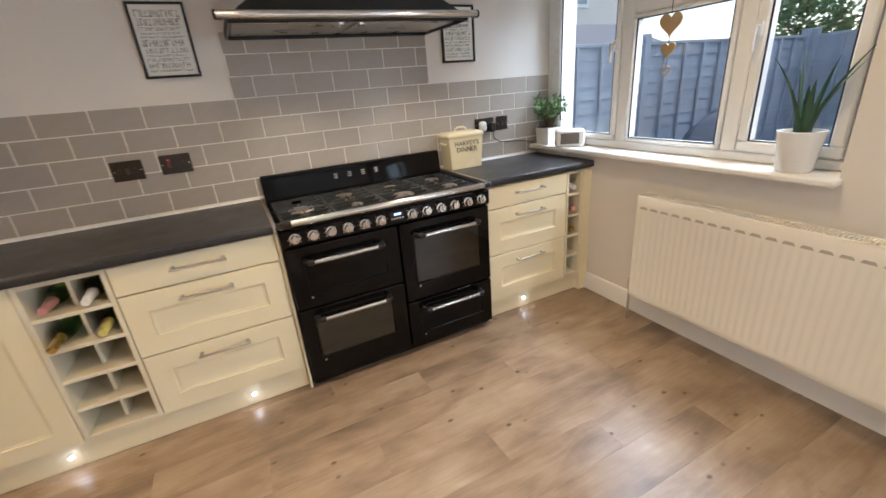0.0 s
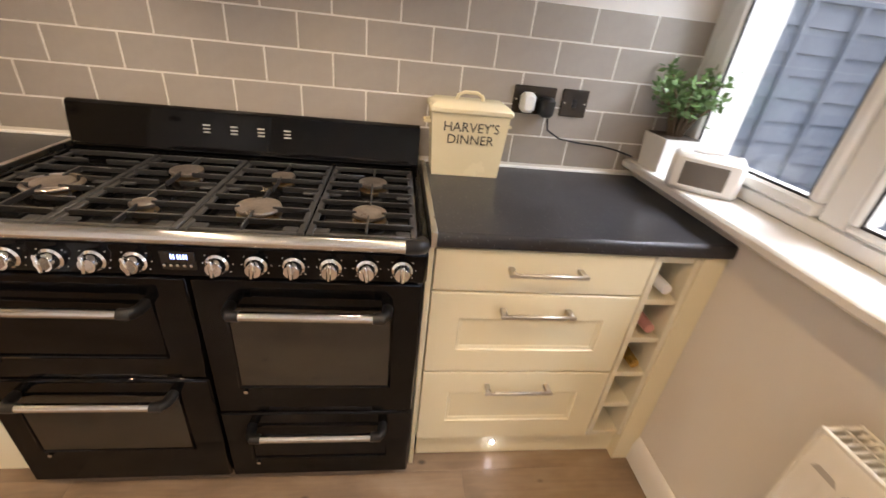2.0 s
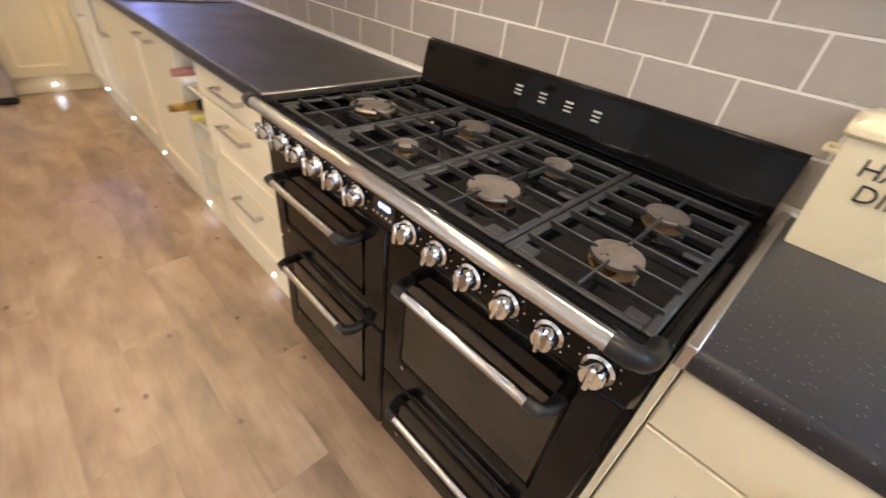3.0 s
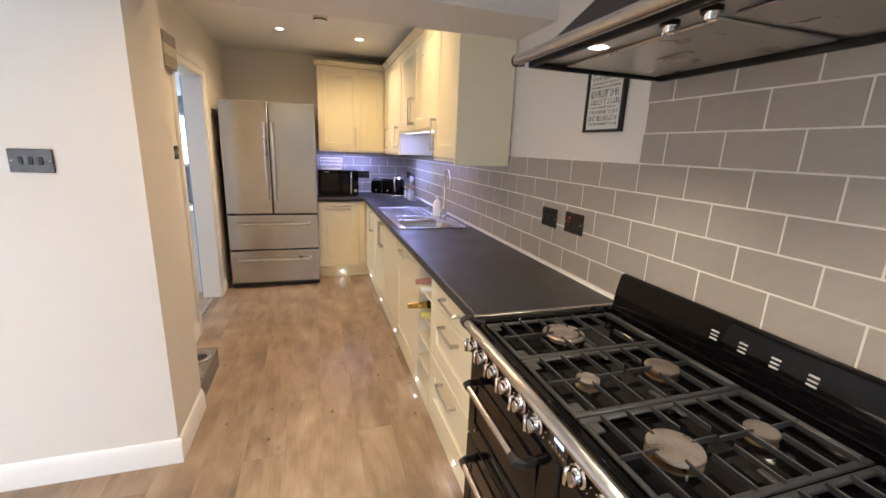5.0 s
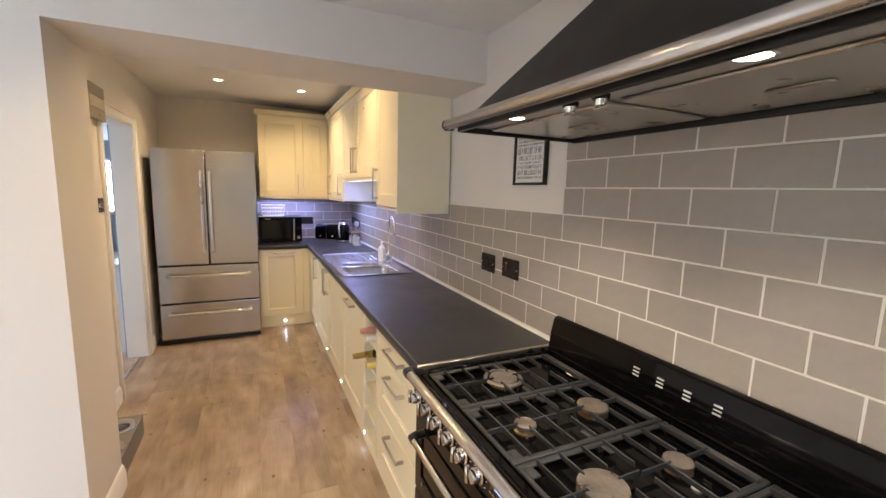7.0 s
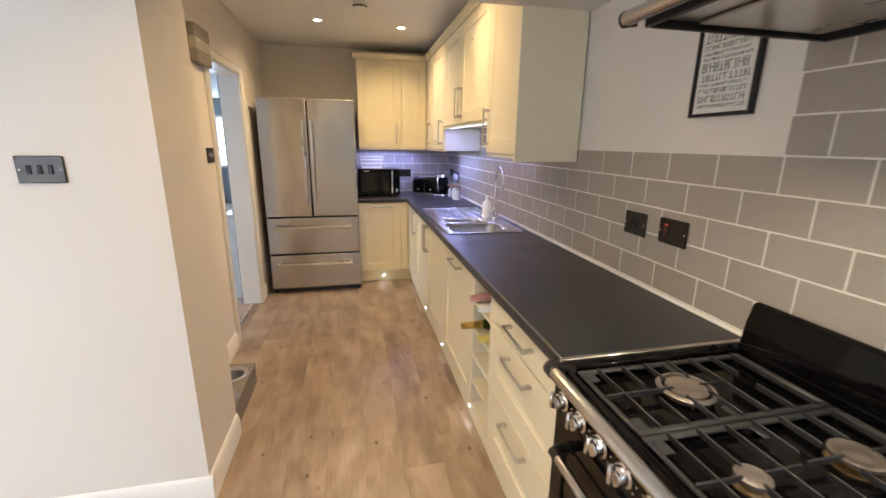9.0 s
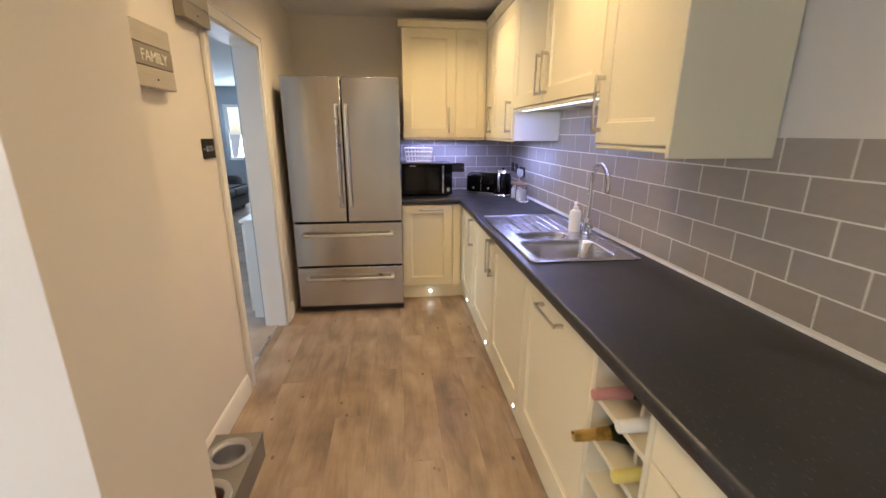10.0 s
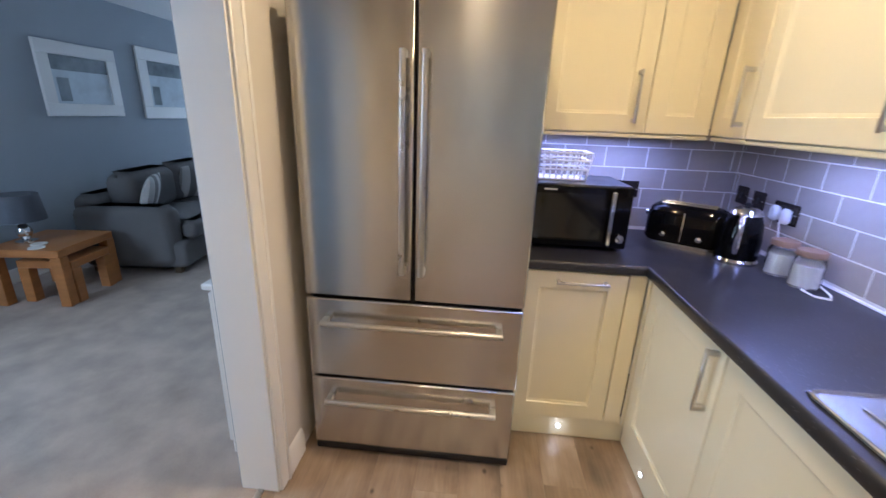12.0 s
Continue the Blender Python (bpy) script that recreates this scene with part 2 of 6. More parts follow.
FENCE = surface("blue_grey_fence_stain", (0.30, 0.335, 0.375), 0.8, var=0.22, big=3, grain=70, bump=0.2, stretch=(1, 1, 0.4), each=0.25)
COVER = surface("grey_tarpaulin", (0.075, 0.085, 0.105), 0.6, var=0.2, big=4, grain=60, bump=0.15)
PAVING = surface("grey_garden_paving", (0.30, 0.29, 0.27), 0.9, var=0.2, big=2, grain=60, bump=0.3, world_space=True)
RENDER = surface("cream_house_render", (0.70, 0.66, 0.58), 0.9, var=0.06, big=1, grain=40, bump=0.2)
SLATE = surface("grey_roof_slate", (0.16, 0.165, 0.18), 0.7, var=0.2, big=2, grain=20, bump=0.3)
FOLIAGE = surface("tree_foliage", (0.12, 0.20, 0.07), 0.7, var=0.5, big=2, grain=14, bump=0.2)
SIGN_PALE = surface("pale_washed_wood", (0.42, 0.385, 0.33), 0.7, var=0.2, big=4, grain=60, bump=0.12, stretch=(0.3, 1, 4))
BADGE = surface("bright_silver_paint", (0.62, 0.61, 0.58), 0.3, 0.2, var=0.05)
SIGN = surface("grey_washed_wood", (0.26, 0.235, 0.20), 0.7, var=0.2, big=4, grain=60, bump=0.12, stretch=(0.3, 1, 4))
STAND = surface("grey_painted_wood", (0.20, 0.185, 0.165), 0.6, var=0.15, big=5, grain=90, bump=0.06)
BOTTLE = clear("green_bottle_glass", 0.03, (0.10, 0.22, 0.06))
GLASS = clear("clear_glass")
GREYGLASS = surface("grey_reflective_print", (0.25, 0.28, 0.30), 0.08, var=0.5, big=5, grain=12, bump=0, spec=0.8)
PALEPRINT = surface("pale_print", (0.62, 0.68, 0.72), 0.12, var=0.2, big=6, grain=18, bump=0, spec=0.8)
DARKRED = surface("dark_red_foil", (0.07, 0.010, 0.012), 0.35, 0.1, var=0.1)
GOLDFOIL = surface("gold_foil", (0.55, 0.38, 0.12), 0.28, 0.9, var=0.15, big=30, grain=200, bump=0.1)
YELLOWFOIL = surface("yellow_foil", (0.70, 0.62, 0.20), 0.35, 0.2, var=0.1)
PINKFOIL = surface("pink_foil", (0.60, 0.30, 0.28), 0.35, 0.3, var=0.1)
SUGAR = surface("white_sugar", (0.82, 0.81, 0.79), 0.9, var=0.05, grain=500, bump=0.4)
CORK = surface("cork_lid", (0.22, 0.135, 0.08), 0.8, var=0.3, big=20, grain=150, bump=0.3)
KIBBLE = surface("brown_pet_food", (0.16, 0.055, 0.02), 0.8, var=0.3, big=30, grain=200, bump=0.2)
SPOT_ON = glowing("lit_downlight", (1.0, 0.86, 0.62), 14)
PLINTH_ON = glowing("lit_plinth_led", (0.85, 0.90, 1.0), 30)
HOOD_ON = glowing("lit_hood_led", (1.0, 0.93, 0.82), 9)
STRIP_ON = glowing("lit_led_strip", (0.75, 0.82, 1.0), 1.4)
CLOCK_ON = glowing("lit_clock_digits", (0.35, 0.5, 1.0), 3)
MICRO_GLASS = surface("black_microwave_glass", (0.006, 0.006, 0.007), 0.08, var=0.1, bump=0)
WOOD = plank_wood()


def flecked(m, scale, size, colour):
    """Scatters small pale flecks over a laminate."""
    n, link = m.node_tree.nodes, m.node_tree.links.new
    b = n["Principled BSDF"]
    under = b.inputs["Base Color"].links[0].from_socket
    cell = n.new("ShaderNodeTexVoronoi")
    cell.inputs["Scale"].default_value = scale
    link(n.new("ShaderNodeNewGeometry").outputs["Position"], cell.inputs["Vector"])
    step = n.new("ShaderNodeMapRange")
    step.inputs["From Min"].default_value, step.inputs["From Max"].default_value = size, size * 0.5
    link(cell.outputs["Distance"], step.inputs["Value"])
    mix = n.new("ShaderNodeMix")
    mix.data_type = "RGBA"
    link(step.outputs[0], mix.inputs["Factor"])
    link(under, mix.inputs["A"])
    mix.inputs["B"].default_value = (*colour, 1)
    link(mix.outputs["Result"], b.inputs["Base Color"])


flecked(WORKTOP, 85, 0.17, (0.16, 0.16, 0.17))

# ---- mesh helpers ----


class Build:
    """Collects vertices and faces of one part."""

    def __init__(self):
        self.v, self.f = [], []

    def add(self, verts, faces):
        k = len(self.v)
        self.v += [tuple(p) for p in verts]
        self.f += [tuple(i + k for i in f) for f in faces]
        return self

    def box(self, x0, y0, z0, x1, y1, z1, c=0.0):
        lo, hi = (min(x0, x1), min(y0, y1), min(z0, z1)), (max(x0, x1), max(y0, y1), max(z0, z1))
        mid, h = [(a + b) / 2 for a, b in zip(lo, hi)], [(b - a) / 2 for a, b in zip(lo, hi)]
        if c <= 0:
            vs = [(lo[0] if i & 1 == 0 else hi[0], lo[1] if i & 2 == 0 else hi[1], lo[2] if i & 4 == 0 else hi[2]) for i in range(8)]
            return self.add(vs, [(0, 2, 3, 1), (4, 5, 7, 6), (0, 1, 5, 4), (2, 6, 7, 3), (0, 4, 6, 2), (1, 3, 7, 5)])
        c = min(c, min(h) * 0.9)
        vs, idx = [], {}
        for i in range(8):
            s = [1 if i >> a & 1 else -1 for a in range(3)]
            for a in range(3):
                idx[i, a] = len(vs)
                vs.append(tuple(mid[k] + s[k] * (h[k] - (0 if k == a else c)) for k in range(3)))
        fs = []
        for a in range(3):
            p, q = [k for k in range(3) if k != a]
            for s in (0, 1):
                fs.append([idx[(s << a) | (u << p) | (w << q), a] for u, w in ((0, 0), (1, 0), (1, 1), (0, 1))])
        for r in range(3):
            p, q = [k for k in range(3) if k != r]
            for u in (0, 1):
                for w in (0, 1):
                    i0, i1 = (u << p) | (w << q), (u << p) | (w << q) | (1 << r)
                    fs.append([idx[i0, p], idx[i0, q], idx[i1, q], idx[i1, p]])
        fs += [[idx[i, 0], idx[i, 1], idx[i, 2]] for i in range(8)]
        return self.add(vs, fs)

    def rings(self, loops, cap=True, closed=False):
        n, k = len(loops[0]), len(loops)
        vs = [p for l in loops for p in l]
        fs = []
        for j in range(k if closed else k - 1):
            a, b = j * n, (j + 1) % k * n
            fs += [(a + i, a + (i + 1) % n, b + (i + 1) % n, b + i) for i in range(n)]
        if cap and not closed:
            fs += [tuple(range(n))[::-1], tuple(range((k - 1) * n, k * n))]
        return self.add(vs, fs)

    def tube(self, pts, r, n=10, cap=True):
        pts = [Vector(p) for p in pts]
        rs = r if isinstance(r, (list, tuple)) else [r] * len(pts)
        loops, up = [], None
        for i, p in enumerate(pts):
            d = (pts[min(i + 1, len(pts) - 1)] - pts[max(i - 1, 0)]).normalized()
            if up is None:
                up = Vector((0, 0, 1)) if abs(d.z) < 0.9 else Vector((1, 0, 0))
            side = d.cross(up).normalized()
            up = side.cross(d).normalized()
            loops.append([p + rs[i] * (math.cos(t) * side + math.sin(t) * up) for t in (2 * math.pi * k / n for k in range(n))])
        return self.rings(loops, cap)

    def lathe(self, prof, o=(0, 0, 0), n=24, axis="z", ring=False):
        loops = []
        for r, h in prof:
            l = []
            for k in range(n):
                t = 2 * math.pi * k / n
                a, b = max(r, 1e-4) * math.cos(t), max(r, 1e-4) * math.sin(t)
                q = {"z": (a, b, h), "y": (a, h, b), "x": (h, a, b)}[axis]
                l.append((o[0] + q[0], o[1] + q[1], o[2] + q[2]))
            loops.append(l)
        return self.rings(loops, closed=ring)

    def cells(self, xs, ys, filled, z0, z1):
        """A slab over the filled cells of a grid, holes left open, as one connected shell."""
        nx, ny = len(xs), len(ys)
        at = lambda i, j, k: (k * ny + j) * nx + i
        vs = [(x, y, z) for z in (z0, z1) for y in ys for x in xs]
        on = lambda i, j: 0 <= i < nx - 1 and 0 <= j < ny - 1 and filled(i, j)
        fs = []
        for i in range(nx - 1):
            for j in range(ny - 1):
                if on(i, j):
                    fs += [(at(i, j, 1), at(i + 1, j, 1), at(i + 1, j + 1, 1), at(i, j + 1, 1)), (at(i, j, 0), at(i, j + 1, 0), at(i + 1, j + 1, 0), at(i + 1, j, 0))]
                    for di, dj, a, e in ((-1, 0, (i, j), (i, j + 1)), (1, 0, (i + 1, j), (i + 1, j + 1)), (0, -1, (i, j), (i + 1, j)), (0, 1, (i, j + 1), (i + 1, j + 1))):
                        if not on(i + di, j + dj):
                            fs.append((at(*a, 0), at(*e, 0), at(*e, 1), at(*a, 1)))
        used = sorted({v for f in fs for v in f})
        back = {v: k for k, v in enumerate(used)}
        return self.add([vs[v] for v in used], [tuple(back[v] for v in f) for f in fs])

    def hull8(self, low, high):
        return self.rings([low, high])

    def plate(self, outline, z0, z1):
        return self.rings([[(x, y, z0) for x, y in outline], [(x, y, z1) for x, y in outline]])


def mesh_of(name, b, material, smooth=40):
    me = bpy.data.meshes.new(name)
    me.from_pydata(b.v, [], b.f)
    bm = bmesh.new()
    bm.from_mesh(me)
    bmesh.ops.recalc_face_normals(bm, faces=bm.faces)
    bm.to_mesh(me)
    bm.free()
    me.materials.append(material)
    if smooth:
        me.polygons.foreach_set("use_smooth", [True] * len(me.polygons))
        me.set_sharp_from_angle(angle=radians(smooth))
    return me


def part(name, b, material, parent, label="", smooth=40):
    ob = new(name, mesh_of(name, b, material, smooth))
    ob.parent = parent
    if label:
        ob["label"] = label
    return ob


def thing(name, x, y, z, label, category, group="", kind="", turn=0.0):
    ob = new(name)
    ob.empty_display_size = 0.1
    ob.matrix_world = pose(x, y, z, 0, 0, turn)
    return tagged(ob, label, category, group, kind)


def solo(name, b, material, x, y, z, label, category, group="", kind="", turn=0.0, smooth=40):
    ob = new(name, mesh_of(name, b, material, smooth))
    ob.matrix_world = pose(x, y, z, 0, 0, turn)
    return tagged(ob, label, category, group, kind)


def lettering(name, text, size, material, parent, m, align="CENTER"):
    """Raised letters in the built-in font, as a mesh part."""
    curve = bpy.data.curves.new(name, "FONT")
    curve.body, curve.size, curve.align_x, curve.extrude, curve.resolution_u = text, size, align, 0.0006, 3
    tmp = new(name, curve)
    me = bpy.data.meshes.new_from_object(tmp.evaluated_get(bpy.context.evaluated_depsgraph_get()))
    bpy.data.objects.remove(tmp)
    me.materials.clear()
    me.materials.append(material)
    ob = new(name, me)
    ob.parent = parent
    ob.matrix_local = m
    return ob


def wall(name, b, material, label):
    return solo(name, b, material, 0, 0, 0, label, "wall", kind="structure", smooth=0)

# ---- large structure ----
NORTH, WEST, EAST = 2.770, -3.69, 2.285
wall_north = wall("wall_north", Build().box(-3.85, NORTH, -0.15, 2.66, NORTH + 0.28, 2.60), PAINT, "pale painted kitchen wall behind the worktop and cooker")
wall_west = wall("wall_west", Build().box(WEST - 0.16, 0.52, -0.15, WEST, NORTH, 2.60), PAINT, "pale painted end wall behind the fridge")
# the window wall: below, above and beside the opening
wall_east = wall("wall_east", Build().box(EAST, -0.1, -0.15, 2.66, NORTH, 0.945).box(EAST, 0.955, 2.12, 2.66, NORTH, 2.60).box(EAST, -0.1, 0.945, 2.66, 0.955, 2.60)
                 .box(EAST, -1.9, -0.15, 2.66, -1.7, 2.60).box(EAST, -1.7, 2.05, 2.66, -0.1, 2.60).box(EAST, -1.7, -0.15, 2.66, -0.1, -0.004),
                 PAINT, "pale painted outer wall with a wide window above the radiator")
wall_south = wall("wall_south", Build().box(-0.77, -2.06, -0.15, 2.66, -1.9, 2.60), PAINT, "plain pale painted wall closing the dining room")
wall_pier = wall("wall_pier", Build().box(-0.77, -1.9, -0.15, -0.353, 0.983, 2.60), PAINT, "thick pale painted wall pier beside the kitchen opening")
beam = solo("ceiling_beam", Build().box(-0.77, 0.983, 2.09, -0.353, NORTH, 2.60), PAINT, 0, 0, 0, "painted boxed beam across the kitchen opening", "beam", kind="structure", smooth=0)
# galley side wall with the doorway to the living room
wall_doorway = wall("wall_doorway", Build().box(-1.845, 0.58, -0.15, -0.77, 0.73, 2.60).box(-2.65, 0.58, 2.0, -1.845, 0.73, 2.60).box(WEST, 0.58, -0.15, -2.65, 0.73, 2.60),
                    PAINT, "pale painted kitchen wall with an open doorway")
wall_living_south = wall("wall_living_south", Build().box(-9.76, -2.51, -0.15, -2.2, -2.35, 2.60).box(-2.2, -2.51, -0.15, -0.9, -2.35, 0.85).box(-2.2, -2.51, 2.05, -0.9, -2.35, 2.60).box(-0.9, -2.51, -0.15, -0.77, -2.35, 2.60),
                         BLUE_WALL, "grey-blue painted living room wall with framed pictures and a window")
wall_living_west = wall("wall_living_west", Build().box(-9.76, -2.35, -0.15, -9.6, 0.52, 0.85).box(-9.76, -2.35, 2.05, -9.6, 0.52, 2.60).box(-9.76, -0.85, 0.85, -9.6, 0.52, 2.05).box(-9.76, -2.35, 0.85, -9.6, -2.15, 2.05), BLUE_WALL, "grey-blue painted living room wall with a window")
wall_living_north = wall("wall_living_north", Build().box(-9.76, 0.52, -0.15, WEST - 0.16, 0.68, 2.60).box(WEST - 0.16, 0.565, 0, -2.65, 0.577, 2.5).box(-1.845, 0.565, 0, -0.77, 0.577, 2.5), BLUE_WALL, "grey-blue painted inner living room wall")
wall_living_east = wall("wall_living_east", Build().box(-0.80, -2.35, -0.15, -0.773, 0.56, 2.60), BLUE_WALL, "grey-blue painted living room end wall")
ceiling_kitchen = solo("ceiling", Build().box(WEST, 0.73, 2.45, -0.77, NORTH, 2.59), CEIL, 0, 0, 0, "white painted kitchen ceiling", "ceiling", kind="structure", smooth=0)
ceiling_dining = solo("ceiling", Build().box(-0.353, -1.9, 2.33, EAST, NORTH, 2.59), CEIL, 0, 0, 0, "white painted dining room ceiling", "ceiling", kind="structure", smooth=0)
ceiling_living = solo("ceiling", Build().box(-9.6, -2.35, 2.42, -0.80, 0.515, 2.59).box(WEST, 0.515, 2.42, -0.80, 0.56, 2.59), CEIL, 0, 0, 0, "white painted living room ceiling", "ceiling", kind="structure", smooth=0)
roof_slab = solo("roof_slab", Build().box(-9.8, -2.6, 2.60, 2.70, 3.06, 2.75), RENDER, 0, 0, 0, "flat slab closing the rooms above", "roof", kind="structure", smooth=0)
floor = solo("floor", Build().box(WEST, 0.73, -0.15, -0.353, NORTH, -0.004).box(-0.353, -1.9, -0.15, EAST, NORTH, -0.004).box(-2.65, 0.655, -0.15, -1.845, 0.73, -0.004), BLACK, 0, 0, 0, "greyed oak vinyl plank floor", "floor", kind="structure", smooth=0)
floor_living = solo("floor_living", Build().box(-9.6, -2.35, -0.15, -0.80, 0.515, 0.004).box(WEST, 0.515, -0.15, -0.80, 0.56, 0.004).box(-2.65, 0.56, -0.15, -1.845, 0.655, 0.004), CARPET, 0, 0, 0, "beige cut-pile carpet with footmarks", "carpet", kind="structure", smooth=0)
threshold = solo("threshold_strip", Build().box(-2.65, 0.642, -0.002, -1.845, 0.669, 0.008, 0.003), NICKEL, 0, 0, 0, "thin metal threshold strip in the doorway", "threshold", kind="structure")


def skirting(x0, y0, x1, y1, nx, ny):
    """A moulded skirting board along a wall face; (nx, ny) points into the room."""
    t = 0.016
    b = Build()
    prof = [(0, 0), (t, 0), (t, 0.085), (t * 0.75, 0.095), (t * 0.6, 0.108), (t * 0.25, 0.118), (0, 0.12)]
    b.rings([[(x + nx * d, y + ny * d, z) for d, z in prof] for x, y in ((x0, y0), (x1, y1))])
    return solo("baseboard", b, TRIM, 0, 0, 0, "white gloss moulded skirting board", "skirting", kind="structure")


skirting(EAST, -0.1, EAST, 2.188, -1, 0)
skirting(-0.353, -1.9, -0.353, 0.999, 1, 0)
skirting(-0.353, 0.983, -0.77, 0.983, 0, 1)
skirting(-0.77, 0.73, -1.775, 0.73, 0, 1)
skirting(-2.72, 0.73, -2.86, 0.73, 0, 1)
skirting(-0.353, -1.9, EAST, -1.9, 0, 1)
skirting(-9.6, -2.35, -0.8, -2.35, 0, 1)

# doorway lining and architrave
frame_door = thing("door_1", -2.2475, 0.655, 0, "white painted door frame of an open doorway, no door hung", "door frame", kind="structure")
W2 = 0.4025
for name, b in (("jamb", Build().box(-W2, -0.079, 0, -W2 + 0.015, 0.077, 2.0, 0.003)), ("jamb", Build().box(W2 - 0.015, -0.079, 0, W2, 0.077, 2.0, 0.003)), ("head", Build().box(-W2 + 0.015, -0.079, 1.985, W2 - 0.015, 0.077, 2.0, 0.003))):
    part(name, b, TRIM, frame_door)
for s in (-1, 1):
    part("architrave", Build().box(s * (W2 - 0.009), 0.075, 0, s * (W2 + 0.057), 0.089, 2.055, 0.004).box(s * (W2 + 0.045), 0.075, 0, s * (W2 + 0.059), 0.097, 2.055, 0.004), TRIM, frame_door)
part("architrave", Build().box(-W2 + 0.009, 0.075, 1.994, W2 - 0.009, 0.089, 2.055, 0.004).box(-W2 - 0.045, 0.075, 2.048, W2 + 0.045, 0.097, 2.06, 0.004), TRIM, frame_door)

# unseen glazed garden doors, added so more daylight reaches the dining room
gd = thing("door_2", 2.53, -0.9, 0, "unseen white plastic-framed glazed double doors, added to let daylight in", "door", kind="structure")
part("frame", Build().box(-0.035, -0.8, 0, 0.035, -0.75, 2.05, 0.004).box(-0.035, 0.75, 0, 0.035, 0.8, 2.05, 0.004).box(-0.035, -0.75, 2.0, 0.035, 0.75, 2.05, 0.004), UPVC, gd)
for s in (-1, 1):
    leaf = part("leaf", Build().box(-0.03, s * 0.375 - 0.37, 0.02, 0.03, s * 0.375 - 0.28, 1.99, 0.004).box(-0.03, s * 0.375 + 0.28, 0.02, 0.03, s * 0.375 + 0.37, 1.99, 0.004).box(-0.03, s * 0.375 - 0.28, 0.02, 0.03, s * 0.375 + 0.28, 0.16, 0.004).box(-0.03, s * 0.375 - 0.28, 1.89, 0.03, s * 0.375 + 0.28, 1.99, 0.004), UPVC, gd)
    p = part("pane", Build().box(-0.004, s * 0.375 - 0.28, 0.16, 0.004, s * 0.375 + 0.28, 1.89), GLASS, leaf, smooth=0)
    p.visible_shadow = False

# ---- kitchen window ----
window = thing("window_1", 2.430, 1.85, 0.976, "white plastic-framed window with three lights and a top vent", "window", kind="structure")
yw = lambda y: y - 1.85
fr = Build()
fr.box(-0.03, yw(0.957), 0, 0.04, yw(2.765), 0.045, 0.006)
fr.box(-0.03, yw(0.957), 1.085, 0.04, yw(2.765), 1.13, 0.006)
fr.box(-0.03, yw(0.957), 0.045, 0.04, yw(1.0), 1.085, 0.006)
fr.box(-0.03, yw(2.665), 0.045, 0.04, yw(2.765), 1.085, 0.006)
part("window_frame", fr, UPVC, window)
for y0, y1 in ((2.055, 2.13), (1.41, 1.485)):
    part("mullion", Build().box(-0.032, yw(y0), 0.045, 0.04, yw(y1), 1.085, 0.006), UPVC, window)
part("transom", Build().box(-0.032, yw(1.485), 0.735, 0.04, yw(2.055), 0.81, 0.006), UPVC, window)


def sash(y0, y1, z0, z1, w, handle=None):
    b = Build()
    b.box(-0.045, yw(y0), z0, 0.03, yw(y1), z0 + w, 0.008).box(-0.045, yw(y0), z1 - w, 0.03, yw(y1), z1, 0.008)
    b.box(-0.045, yw(y0), z0 + w, 0.03, yw(y0) + w, z1 - w, 0.008).box(-0.045, yw(y1) - w, z0 + w, 0.03, yw(y1), z1 - w, 0.008)
    s = part("sash", b, UPVC, window)
    g = Build()
    for a in (0.0, 1.0):
        g.box(-0.036, yw(y0) + w + 0.002, z0 + w if a == 0 else z1 - w - 0.006, -0.03, yw(y1) - w - 0.002, z0 + w + 0.006 if a == 0 else z1 - w, 0)
        yy = yw(y0) + w if a == 0 else yw(y1) - w - 0.006
        g.box(-0.0355, yy, z0 + w, -0.0295, yy + 0.006, z1 - w, 0)
    part("gasket", g, GASKET, s)
    p = part("pane", Build().box(0.0, yw(y0) + w - 0.004, z0 + w - 0.004, 0.006, yw(y1) - w + 0.004, z1 - w + 0.004), GLASS, s, smooth=0)
    p.visible_shadow = False
    if handle:
        hy, hz = handle
        h = Build().box(-0.062, yw(hy) - 0.012, hz - 0.06, -0.044, yw(hy) + 0.012, hz, 0.004).tube([(-0.065, yw(hy), hz - 0.02), (-0.085, yw(hy), hz - 0.02), (-0.09, yw(hy), hz - 0.05), (-0.088, yw(hy), hz - 0.12)], 0.008)
        part("window_handle", h, WHITE, s)


sash(2.133, 2.662, 0.048, 1.082, 0.035, (2.155, 0.62))
sash(1.488, 2.052, 0.048, 0.732, 0.022)
sash(1.488, 2.052, 0.813, 1.082, 0.035, (1.76, 0.86))
sash(1.003, 1.407, 0.048, 1.082, 0.048, (1.385, 0.60))
window_sill = solo("window_sill", Build().box(0, 0, 0, 0.195, 1.822, 0.031, 0.008), TRIM, 2.225, 0.943, 0.945, "white gloss painted deep window sill", "window sill", kind="structure")

# ---- living room window ----


def living_window(name, x, y, turn):
    lw = thing(name, x, y, 0.85, "white framed living room window with daylight beyond", "window", kind="structure", turn=turn)
    part("window_frame", Build().box(-0.04, -0.65, 0, 0.04, 0.65, 0.06).box(-0.04, -0.65, 1.14, 0.04, 0.65, 1.2).box(-0.04, -0.65, 0.06, 0.04, -0.59, 1.14).box(-0.04, 0.59, 0.06, 0.04, 0.65, 1.14).box(-0.04, -0.04, 0.06, 0.04, 0.04, 1.14), UPVC, lw)
    for s in (-1, 1):
        p = part("pane", Build().box(-0.003, s * 0.315 - 0.275, 0.06, 0.003, s * 0.315 + 0.275, 1.14), GLASS, lw, smooth=0)
        p.visible_shadow = False


living_window("window_2", -1.55, -2.42, 90)
living_window("window_3", -9.68, -1.50, 0)

